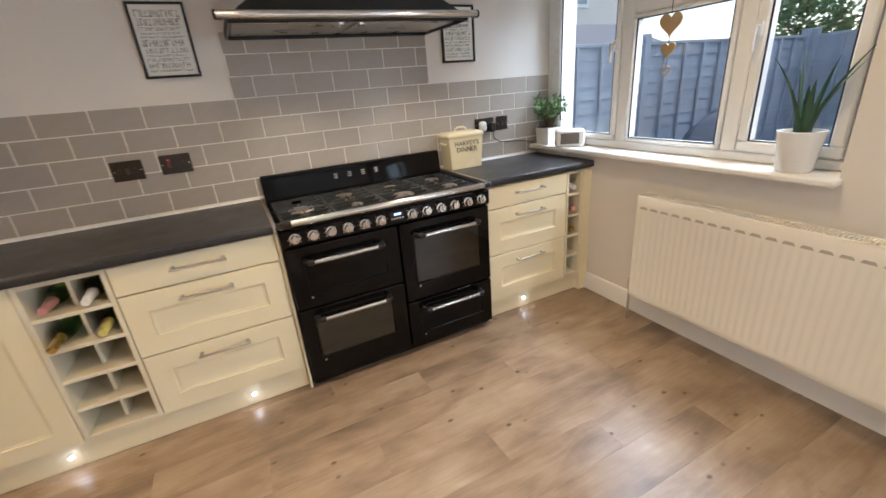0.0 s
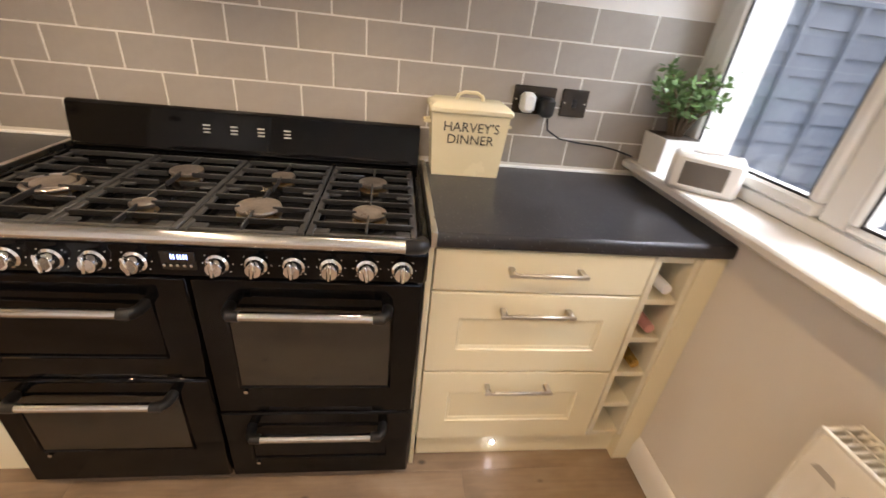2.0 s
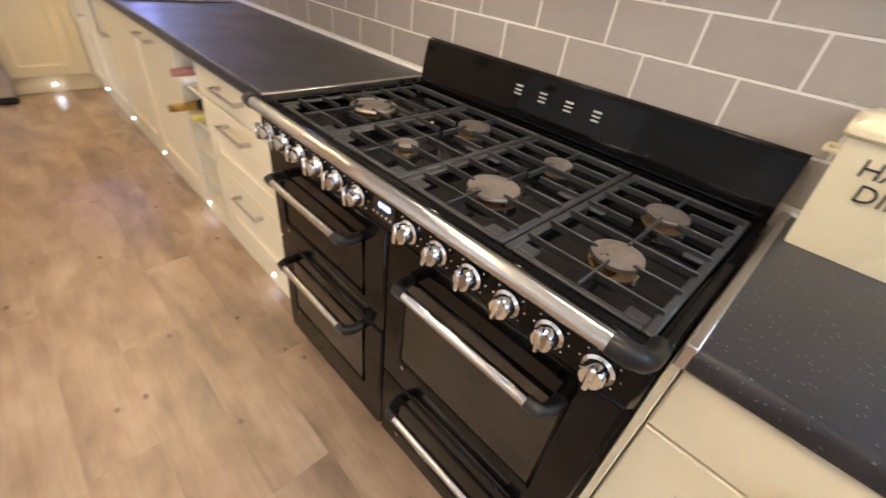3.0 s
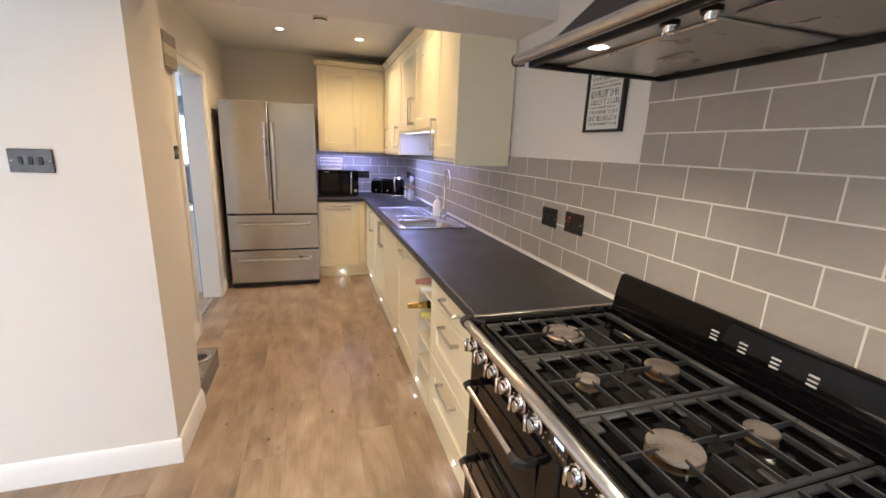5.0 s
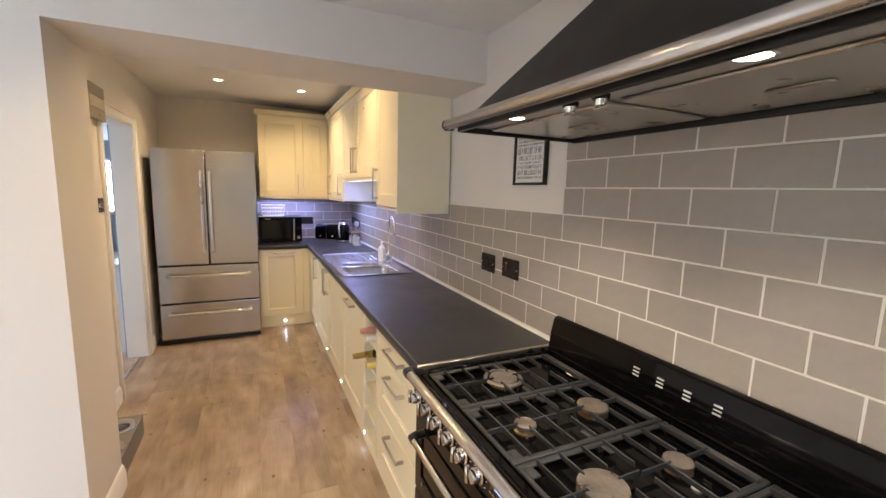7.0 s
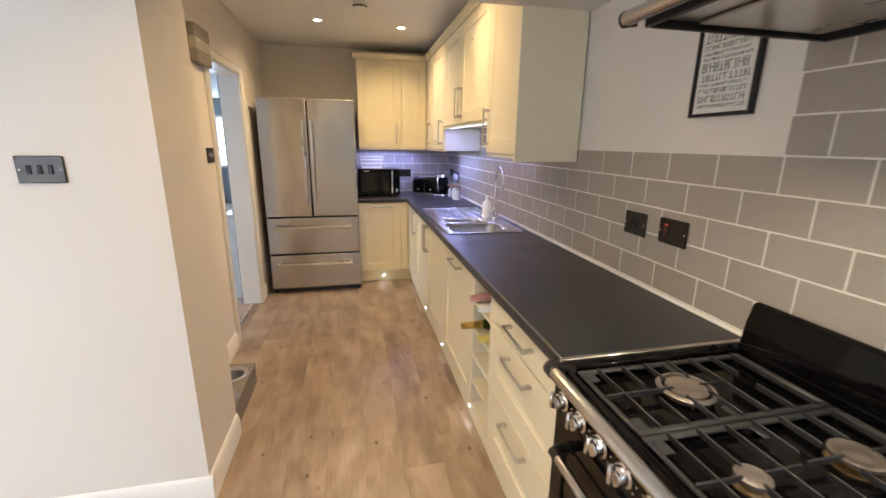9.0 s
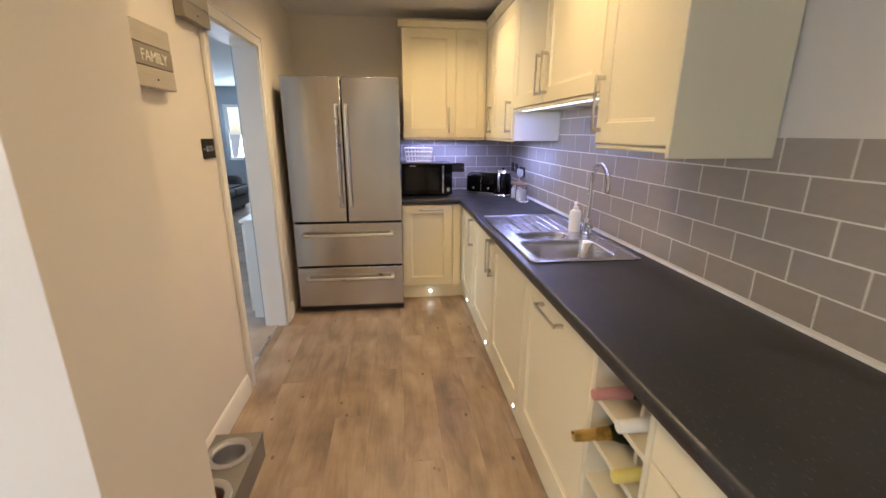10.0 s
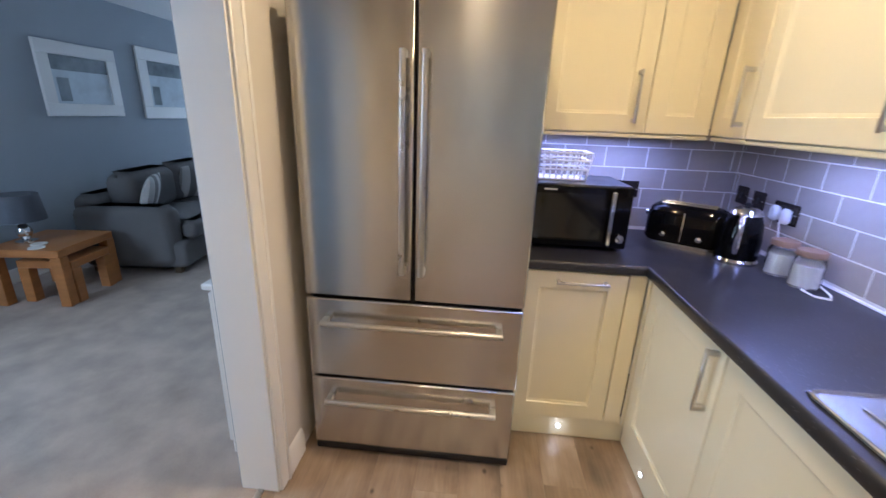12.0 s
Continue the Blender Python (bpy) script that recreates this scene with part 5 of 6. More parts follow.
plug(1.802, 1.150, WHITE, "white rounded plug in the socket")
plug(1.870, 1.140, BLACK, "black power adapter in the socket", 0.055)
plug(-3.304, 1.115, WHITE, "white plug in the corner socket", 0.03)
plug(-3.236, 1.112, WHITE, "white appliance plug in the corner socket", 0.03)
solo("power_cable", Build().tube([(1.880, 2.715, 1.10), (1.895, 2.735, 1.06), (1.95, 2.745, 1.03), (2.03, 2.748, 1.02), (2.12, 2.745, 1.015), (2.18, 2.742, 1.005), (2.24, 2.73, 0.990)], 0.0032, 8), BLACK, 0, 0, 0, "thin black power cable along the tiles", "cable")
solo("power_cable", Build().tube([(-3.236, 2.715, 1.085), (-3.23, 2.73, 1.0), (-3.18, 2.735, 0.93), (-3.05, 2.735, 0.916), (-2.95, 2.72, 0.915), (-2.86, 2.69, 0.915), (-2.82, 2.66, 0.915), (-2.84, 2.62, 0.915), (-2.90, 2.62, 0.915), (-2.92, 2.65, 0.915)], 0.004, 8), WHITE, 0, 0, 0, "white power cable curled on the worktop", "cable")

# feed tin
tin = thing("pet_food_tin", 1.596, 2.678, 0.911, "cream enamel lidded pet food tin with black lettering", "storage tin")
tin.scale = (1.0, 0.82, 1.0)
part("body", Build().hull8([(-0.112, -0.078, 0.0), (0.112, -0.078, 0.0), (0.112, 0.078, 0.0), (-0.112, 0.078, 0.0)], [(-0.126, -0.086, 0.205), (0.126, -0.086, 0.205), (0.126, 0.086, 0.205), (-0.126, 0.086, 0.205)]), ENAMEL_CREAM, tin)
lid = part("lid", Build().box(-0.134, -0.094, 0.200, 0.134, 0.094, 0.222, 0.006).hull8([(-0.128, -0.088, 0.222), (0.128, -0.088, 0.222), (0.128, 0.088, 0.222), (-0.128, 0.088, 0.222)], [(-0.110, -0.070, 0.234), (0.110, -0.070, 0.234), (0.110, 0.070, 0.234), (-0.110, 0.070, 0.234)]), ENAMEL_CREAM, tin)
part("lid_handle", Build().tube([(-0.045, 0, 0.230), (-0.040, 0, 0.248), (-0.02, 0, 0.258), (0.02, 0, 0.258), (0.040, 0, 0.248), (0.045, 0, 0.230)], 0.006, 10), ENAMEL_CREAM, lid)
for s in (-1, 1):
    part("side_handle", Build().tube([(s * 0.121, -0.03, 0.165), (s * 0.142, -0.028, 0.163), (s * 0.142, 0.028, 0.163), (s * 0.121, 0.03, 0.165)], 0.005, 8), ENAMEL_CREAM, tin)
for text, z in (("HARVEY'S", 0.148), ("DINNER", 0.109)):
    lettering("lettering", text, 0.042, INK, tin, pose(0.004, -0.0845 - 0.02 * 0 - (z - 0.1) * 0.039, z, 88, 0, 0))

# radio, planter, aloe
radio = thing("radio", 2.307, 2.43, 0.976, "cream table radio with a grey cloth speaker grille", "radio", turn=-38)
part("case", Build().box(-0.098, -0.055, 0.0, 0.098, 0.055, 0.115, 0.014), CERAMIC, radio)
part("grille", Build().box(-0.062, -0.058, 0.022, 0.058, -0.054, 0.092, 0.003), FABRIC, radio)
part("knob", Build().lathe([(0.0, 0.115), (0.010, 0.115), (0.010, 0.124), (0.0, 0.125)], (0.06, 0.0, 0), 16), CHROME, radio)
part("top_panel", Build().box(-0.05, -0.025, 0.1145, 0.04, 0.025, 0.117, 0.001), NICKEL, radio)
planter = thing("potted_jade_plant", 2.322, 2.655, 0.976, "bushy green jade plant in a square cream planter", "plant")
part("planter", Build().hull8([(-0.062, -0.062, 0), (0.062, -0.062, 0), (0.062, 0.062, 0), (-0.062, 0.062, 0)], [(-0.068, -0.068, 0.115), (0.068, -0.068, 0.115), (0.068, 0.068, 0.115), (-0.068, 0.068, 0.115)]), CERAMIC, planter)
part("soil", Build().box(-0.06, -0.06, 0.112, 0.06, 0.06, 0.118, 0.002), SOIL, planter)
tips = []
for k in range(13):
    a, lean = k * 2.399, 0.03 + 0.055 * rng.random()
    x0, y0 = 0.018 * math.cos(a), 0.018 * math.sin(a)
    h = 0.12 + 0.09 * rng.random()
    end = (x0 + lean * 1.5 * math.cos(a), y0 + lean * 1.25 * math.sin(a), 0.118 + h)
    mid = (x0 + lean * 0.5 * math.cos(a), y0 + lean * 0.5 * math.sin(a), 0.118 + h * 0.55)
    part("stem", Build().tube([(x0, y0, 0.112), mid, end], [0.006, 0.0045, 0.003], 7), STEM, planter)
    tips += [end, tuple((p + q) / 2 for p, q in zip(mid, end)), mid]


def leaf_blade(b, p, d, side, length, width):
    """A thick pointed leaf as six faces round a spine."""
    up = d.cross(side).normalized() * width * 0.22
    m = p + d * length * 0.55
    b.add([p, m + side * width, m - side * width, p + d * length, m + up, m - up], [(0, 1, 4), (0, 4, 2), (3, 4, 1), (3, 2, 4), (0, 5, 1), (0, 2, 5), (3, 1, 5), (3, 5, 2)])


fol = Build()
for tip in tips:
    for k in range(13):
        d = Vector((rng.gauss(0, 1), rng.gauss(0, 1), rng.gauss(0.5, 0.7))).normalized()
        side = d.cross(Vector((rng.gauss(0, 1), rng.gauss(0, 1), rng.gauss(0, 1)))).normalized()
        p = Vector(tip) + Vector((rng.gauss(0, 0.010), rng.gauss(0, 0.010), rng.gauss(0, 0.012)))
        leaf_blade(fol, p, d, side, rng.uniform(0.026, 0.042), rng.uniform(0.006, 0.009))
tagged(part("leaves", fol, LEAF, planter), kind="stuff")
aloe = thing("potted_aloe", 2.322, 1.125, 0.976, "green aloe plant in a round white ceramic pot", "plant")
part("pot", Build().lathe([(0.0, 0.0), (0.058, 0.0), (0.063, 0.006), (0.080, 0.150), (0.083, 0.165), (0.078, 0.166), (0.073, 0.150), (0.0, 0.148)], n=36), CERAMIC, aloe)
part("soil", Build().lathe([(0.0, 0.151), (0.0735, 0.150), (0.04, 0.157), (0.0, 0.159)], n=20), SOIL, aloe)
for k, (a, lean, length) in enumerate(((95, 0.10, 0.35), (150, 0.55, 0.33), (275, 0.42, 0.36), (310, 0.50, 0.30), (60, 0.22, 0.26), (200, 0.28, 0.22), (120, 0.30, 0.24), (20, 0.45, 0.2), (250, 0.2, 0.30))):
    u = Vector((math.cos(radians(a)) * 0.6, math.sin(radians(a)), 0))
    side = Vector((-u.y, u.x, 0)).normalized()
    b = Build()
    loops = []
    for j in range(9):
        s = j / 8
        c = Vector((0, 0, 0.152)) + u * (0.018 + lean * length * (s ** 1.5)) + Vector((0, 0, length * s * (1 - 0.18 * lean * s)))
        w = 0.021 * (1 - s) ** 0.75 * (1 if s > 0 else 0.9) + 0.0006
        out = u.normalized()
        loops.append([c + side * w, c - out * w * 0.15 + side * w * 0.4, c - out * w * 0.15 - side * w * 0.4, c - side * w, c + out * w * 0.55 - side * w * 0.35, c + out * w * 0.55 + side * w * 0.35])
    b.rings(loops)
    part("leaf", b, ALOE, aloe)

# hanging hearts in the window
hearts = thing("hanging_hearts", 2.362, 1.80, 1.345, "string of three wooden hearts hanging in the window", "ornament")


def heart(cz, r, hollow=False):
    pts = []
    for k in range(40):
        t = 2 * math.pi * k / 40
        pts.append((16 * math.sin(t) ** 3 / 16 * r, (13 * math.cos(t) - 5 * math.cos(2 * t) - 2 * math.cos(3 * t) - math.cos(4 * t)) / 16 * r))
    b = Build()
    if hollow:
        b.tube([(0, p, cz + q) for p, q in pts] + [(0, pts[0][0], cz + pts[0][1])], r * 0.16, 6)
    else:
        b.rings([[(-0.005, p * 0.96, cz + q * 0.96) for p, q in pts], [(-0.003, p, cz + q) for p, q in pts], [(0.003, p, cz + q) for p, q in pts], [(0.005, p * 0.96, cz + q * 0.96) for p, q in pts]])
    return b


part("large_heart", heart(0.285, 0.062), HEARTWOOD, hearts)
part("middle_heart", heart(0.165, 0.042), HEARTWOOD, hearts)
part("small_heart", heart(0.062, 0.026, True), HEARTWOOD, hearts)
part("cord", Build().tube([(0, 0, 0.08), (0, 0, 0.135)], 0.002, 6).tube([(0, 0, 0.195), (0, 0, 0.235)], 0.002, 6).tube([(0, 0, 0.325), (0, 0, 0.41), (0.02, 0, 0.42)], 0.002, 6), STEM, hearts)

# radiator
rad = thing("radiator", 2.125, 0.90, 0.190, "white double panel radiator with a slotted top grille", "radiator")
R0, R1 = -0.80, 0.815
front = Build()
loops = []
n = 46
for k in range(n * 4 + 1):
    y = R0 + 0.01 + (R1 - R0 - 0.02) * k / (n * 4)
    phase = k % 4
    dx = (0.0, 0.001, 0.0032, 0.001)[phase]
    prof = [(0.006, 0.0), (0.0, 0.012), (0.0, 0.035), (dx, 0.055), (dx, 0.510), (0.0, 0.526), (0.0, 0.590), (0.006, 0.602), (0.016, 0.602), (0.016, 0.0)]
    loops.append([(p, y, z) for p, z in prof])
front.rings(loops)
part("front_panel", front, RAD, rad)
part("rear_panel", Build().box(0.075, R0 + 0.01, 0.0, 0.09, R1 - 0.01, 0.60, 0.003), RAD, rad)
for s, e in ((R0, R0 + 0.006), (R1 - 0.006, R1)):
    part("side_cover", Build().box(0.004, s, 0.01, 0.09, e, 0.605, 0.002), RAD, rad)
gr = Build().box(0.004, R0, 0.598, 0.012, R1, 0.608, 0.002).box(0.082, R0, 0.598, 0.09, R1, 0.608, 0.002).box(0.045, R0, 0.600, 0.050, R1, 0.606)
for k in range(108):
    y = R0 + 0.008 + k * (R1 - R0 - 0.016) / 107
    gr.box(0.012, y - 0.0022, 0.600, 0.082, y + 0.0022, 0.606)
part("top_grille", gr, RAD, rad, smooth=0)
# slots are thin plates; the shade inside them is put into a darker colour
for k in range(26):
    y = R0 + 0.05 + k * (R1 - R0 - 0.1) / 25
    part("pressed_slot", Build().hull8([(-0.0008, y - 0.024, 0.536), (-0.0008, y + 0.024, 0.536), (0.004, y + 0.02, 0.536), (0.004, y - 0.02, 0.536)], [(-0.0008, y - 0.016, 0.549), (-0.0008, y + 0.016, 0.549), (0.004, y + 0.012, 0.549), (0.004, y - 0.012, 0.549)]), surface("shadowed_slot", (0.45, 0.42, 0.36), 0.6) if k == 0 else bpy.data.materials["shadowed_slot"], rad)
part("valve", Build().lathe([(0.0, 0.02), (0.014, 0.02), (0.015, 0.05), (0.011, 0.08), (0.0, 0.082)], (0.05, R1 + 0.03, 0), 16).tube([(0.05, R1 + 0.03, 0.025), (0.05, R1 - 0.01, 0.035)], 0.008, 10).tube([(0.05, R1 + 0.03, 0.02), (0.05, R1 + 0.03, -0.188)], 0.0075, 10), NICKEL, rad)
for y in (R0 + 0.2, R1 - 0.2):
    part("bracket", Build().box(0.09, y - 0.02, 0.1, 0.159, y + 0.02, 0.5, 0.002), RAD, rad)


def word_print(x, z, seed):
    """A framed print covered with rows of unreadable lettering."""
    w, h = 0.232, 0.322
    t = thing("framed_print", x, NORTH, z, "black framed print covered with rows of mixed lettering", "picture", group="kitchen prints")
    f = Build().box(-w / 2, -0.022, 0, -w / 2 + 0.011, -0.001, h, 0.002).box(w / 2 - 0.011, -0.022, 0, w / 2, -0.001, h, 0.002).box(-w / 2 + 0.011, -0.022, 0, w / 2 - 0.011, -0.001, 0.011, 0.002).box(-w / 2 + 0.011, -0.022, h - 0.011, w / 2 - 0.011, -0.001, h, 0.002)
    part("frame", f, BLACK, t)
    sheet = part("paper", Build().box(-w / 2 + 0.01, -0.012, 0.01, w / 2 - 0.01, -0.003, h - 0.01), PAPER, t, smooth=0)
    r = random.Random(seed)
    ink = Build()
    zz = 0.028
    while zz < h - 0.04:
        rh = r.choice((0.008, 0.010, 0.014, 0.020, 0.028))
        xx = -w / 2 + 0.026
        while xx < w / 2 - 0.036:
            ww = min(r.uniform(0.004, 0.011) * (0.6 + rh * 40), w / 2 - 0.026 - xx)
            s = 0.0010 + rh * 0.055
            kind = r.randrange(4)
            if kind == 0:
                ink.box(xx, -0.0128, zz, xx + s, -0.0119, zz + rh).box(xx, -0.0128, zz + rh - s, xx + ww, -0.0119, zz + rh)
            elif kind == 1:
                ink.box(xx, -0.0128, zz, xx + s, -0.0119, zz + rh).box(xx + ww - s, -0.0128, zz, xx + ww, -0.0119, zz + rh).box(xx, -0.0128, zz + rh / 2, xx + ww, -0.0119, zz + rh / 2 + s)
            elif kind == 2:
                ink.box(xx, -0.0128, zz, xx + ww, -0.0119, zz + s).box(xx + ww / 2 - s / 2, -0.0128, zz, xx + ww / 2 + s / 2, -0.0119, zz + rh)
            else:
                ink.box(xx, -0.0128, zz, xx + s, -0.0119, zz + rh).box(xx + ww - s, -0.0128, zz, xx + ww, -0.0119, zz + rh).box(xx, -0.0128, zz, xx + ww, -0.0119, zz + s)
            xx += ww + 0.0045
        zz += rh + 0.0075
    tagged(part("lettering", ink, INK, sheet, smooth=0), kind="stuff")


word_print(0.079, 1.563, 3)
word_print(1.666, 1.560, 4)

# corner appliances
mw = thing("microwave", -3.235, 1.70, 0.91, "black microwave oven with a silver door handle", "microwave", turn=90)
mw.scale = (1.0, 1.0, 1.08)
part("case", Build().box(-0.035, 0.012, 0.012, 0.41, 0.36, 0.268, 0.006), BLACK, mw)
dr = part("door", Build().box(-0.033, -0.012, 0.016, 0.335, 0.012, 0.264, 0.005), ENAMEL, mw)
part("window", Build().box(-0.005, -0.0145, 0.05, 0.29, -0.0115, 0.235, 0.001), MICRO_GLASS, dr)
part("handle", Build().box(0.312, -0.038, 0.03, 0.332, -0.026, 0.25, 0.004).box(0.316, -0.028, 0.035, 0.328, -0.011, 0.05, 0.002).box(0.316, -0.028, 0.23, 0.328, -0.011, 0.245, 0.002), CHROME, dr)
part("brand_bar", Build().box(0.03, -0.0135, 0.245, 0.085, -0.0118, 0.252), NICKEL, dr, smooth=0)
cp = part("control_panel", Build().box(0.338, -0.010, 0.016, 0.408, 0.012, 0.264, 0.004), ENAMEL, mw)
part("dial", Build().lathe([(0.0, -0.010), (0.019, -0.010), (0.017, -0.026), (0.0, -0.027)], (0.373, 0, 0.06), 20, "y"), CHROME, cp)
for fx in (0.04, 0.37):
    for fy in (0.05, 0.32):
        part("foot", Build().lathe([(0.0, 0.0), (0.014, 0.0), (0.014, 0.013), (0.0, 0.013)], (fx, fy, 0), 12), BLACK, mw)
basket = thing("wire_basket", -3.42, 1.82, 1.2, "white plastic slatted basket on the microwave", "basket", turn=90)
for zz, gx in ((0.0, 0.0), (0.045, 0.007), (0.085, 0.013), (0.118, 0.018)):
    w2, d2 = 0.105 + gx, 0.075 + gx
    part("band", Build().tube([(-w2, -d2, zz + 0.005), (w2, -d2, zz + 0.005), (w2, d2, zz + 0.005), (-w2, d2, zz + 0.005), (-w2, -d2, zz + 0.005)], 0.005, 6), WHITE, basket)
part("floor", Build().box(-0.105, -0.075, 0.001, 0.105, 0.075, 0.005), WHITE, basket, smooth=0)
for k in range(9):
    f = -1 + k / 4
    for s in (-1, 1):
        part("slat", Build().hull8([(f * 0.105 - 0.003, s * 0.075 - 0.002, 0), (f * 0.105 + 0.003, s * 0.075 - 0.002, 0), (f * 0.105 + 0.003, s * 0.075 + 0.002, 0), (f * 0.105 - 0.003, s * 0.075 + 0.002, 0)],
                                   [(f * 0.123 - 0.003, s * 0.093 - 0.002, 0.12), (f * 0.123 + 0.003, s * 0.093 - 0.002, 0.12), (f * 0.123 + 0.003, s * 0.093 + 0.002, 0.12), (f * 0.123 - 0.003, s * 0.093 + 0.002, 0.12)]), WHITE, basket)
toaster = thing("toaster", -3.44, 2.45, 0.91, "glossy black rounded toaster with chrome trim", "toaster", turn=55)
tl = []
for z, k in ((0.015, -0.012), (0.03, 0.0), (0.14, 0.0), (0.175, -0.012), (0.190, -0.035), (0.193, -0.055)):
    tl.append([(px, py, z) for px, py in rounded(-0.165 - k * 0.8, 0.165 + k * 0.8, -0.095 - k, 0.095 + k, 0.05)])
part("shell", Build().rings(tl), ENAMEL, toaster)
part("base", Build().plate(rounded(-0.150, 0.150, -0.090, 0.090, 0.048), 0.0, 0.016), CHROME, toaster)
for s in (-0.028, 0.028):
    part("slot", Build().box(-0.11, s - 0.012, 0.1925, 0.11, s + 0.012, 0.1945), BLACK, toaster, smooth=0)
    part("slot_trim", Build().tube([(-0.112, s - 0.014, 0.194), (0.112, s - 0.014, 0.194), (0.112, s + 0.014, 0.194), (-0.112, s + 0.014, 0.194), (-0.112, s - 0.014, 0.194)], 0.0025, 6), CHROME, toaster)
part("lever", Build().lathe([(0.0, -0.165), (0.013, -0.168), (0.013, -0.185), (0.0, -0.188)], (0, 0, 0.13), 14, "x"), CHROME, toaster)
for s_ in (-0.075, 0.075):
    part("front_dial", Build().lathe([(0.0, -0.094), (0.013, -0.095), (0.012, -0.106), (0.0, -0.108)], (s_, 0, 0.055), 14, "y"), CHROME, toaster)
part("seam", Build().box(-0.002, -0.0962, 0.03, 0.002, -0.0945, 0.165), CHROME, toaster, smooth=0)
part("dial", Build().lathe([(0.0, -0.156), (0.014, -0.160), (0.013, -0.172), (0.0, -0.174)], (0, 0, 0.055), 14, "x"), CHROME, toaster)
kettle = thing("kettle", -3.215, 2.565, 0.91, "glossy black and chrome jug kettle on its base", "kettle", turn=-125)
part("base", Build().lathe([(0.0, 0.0), (0.082, 0.0), (0.084, 0.012), (0.078, 0.022), (0.0, 0.022)], n=32), CHROME, kettle)
part("jug", Build().lathe([(0.0, 0.022), (0.076, 0.022), (0.080, 0.04), (0.079, 0.10), (0.071, 0.17), (0.060, 0.205), (0.0, 0.206)], n=36), ENAMEL, kettle)
part("lid", Build().lathe([(0.0, 0.206), (0.060, 0.206), (0.055, 0.222), (0.035, 0.235), (0.0, 0.238)], n=32), CHROME, kettle)
part("lid_knob", Build().lathe([(0.0, 0.237), (0.010, 0.238), (0.013, 0.25), (0.0, 0.256)], n=16), BLACK, kettle)
part("spout", Build().hull8([(-0.02, -0.065, 0.165), (0.02, -0.065, 0.165), (0.024, -0.05, 0.206), (-0.024, -0.05, 0.206)], [(-0.008, -0.094, 0.190), (0.008, -0.094, 0.190), (0.012, -0.096, 0.207), (-0.012, -0.096, 0.207)]), CHROME, kettle)
part("handle", Build().tube([(0, 0.055, 0.205), (0, 0.095, 0.205), (0, 0.118, 0.18), (0, 0.112, 0.10), (0, 0.092, 0.06), (0, 0.076, 0.055)], 0.011, 12), CHROME, kettle, "chrome curved handle")


def jar(x, y, label):
    t = thing("storage_jar", x, y, 0.911, label, "jar", group="sugar jars")
    part("glass", Build().lathe([(0.0, 0.0), (0.045, 0.0), (0.048, 0.006), (0.048, 0.095), (0.044, 0.108), (0.041, 0.112), (0.041, 0.118), (0.038, 0.118), (0.038, 0.108), (0.044, 0.094), (0.044, 0.008), (0.0, 0.007)], n=28), GLASS, t)
    part("contents", Build().lathe([(0.0, 0.0075), (0.0432, 0.0085), (0.0432, 0.086), (0.02, 0.090), (0.0, 0.091)], n=24), SUGAR, t)
    part("lid", Build().lathe([(0.0, 0.118), (0.046, 0.118), (0.047, 0.122), (0.047, 0.136), (0.044, 0.140), (0.0, 0.140)], n=28), CORK, t)


jar(-3.075, 2.650, "clear glass jar of white sugar with a cork lid")
jar(-2.945, 2.655, "clear glass jar of white sugar with a wooden lid")

# ---- galley side wall and floor ----


def plank_sign(x, z, label, word="", w=0.25):
    t = thing("wooden_sign", x, 0.73, z, label, "sign", group="wooden wall signs", turn=180)
    for k in range(3):
        part("board", Build().box(-w / 2, -0.042, k * 0.0705, w / 2, -0.002, k * 0.0705 + 0.069, 0.003), SIGN_PALE if k == 1 and not word or k != 1 and word else SIGN, t)
    part("nail", Build().lathe([(0.0, -0.042), (0.004, -0.042), (0.003, -0.0445), (0.0, -0.045)], (0.0, 0, 0.03), 10, "y"), BLACK, t)
    if word:
        lettering("lettering", word, 0.052, PAPER, t, pose(0, -0.0425, 0.087, 90, 0, 0))


plank_sign(-1.285, 1.605, "grey washed wooden plank sign lettered in white", "FAMILY")
plank_sign(-1.70, 1.912, "grey washed wooden plank sign high on the wall")
plank_sign(-1.045, 1.345, "narrow grey and white striped wooden plank sign beside the pier", w=0.125)
feeder = thing("pet_feeder", -1.02, 0.872, 0.0, "grey wooden raised pet feeder with two steel bowls", "pet feeder")
part("front_board", Build().box(-0.238, 0.085, 0, 0.238, 0.10, 0.118, 0.002), STAND, feeder)
part("rear_board", Build().box(-0.238, -0.10, 0, 0.238, -0.085, 0.118, 0.002), STAND, feeder)
for s in (-1, 1):
    part("end_board", Build().box(s * 0.222 - 0.008, -0.085, 0, s * 0.222 + 0.008, 0.085, 0.118, 0.002), STAND, feeder)
part("top_board", Build().cells([-0.24, -0.177, -0.053, 0.053, 0.177, 0.24], [-0.102, -0.062, 0.062, 0.102], lambda i, j: not (j == 1 and i in (1, 3)), 0.118, 0.132), STAND, feeder, smooth=0)
for s in (-1, 1):
    part("bowl", Build().lathe([(0.0, 0.050), (0.055, 0.052), (0.060, 0.075), (0.0615, 0.128), (0.066, 0.134), (0.090, 0.1335), (0.093, 0.137), (0.089, 0.141), (0.070, 0.141), (0.063, 0.136), (0.0585, 0.126), (0.057, 0.080), (0.052, 0.058), (0.0, 0.056)], (s * 0.115, 0, 0), 36), SINK, feeder)

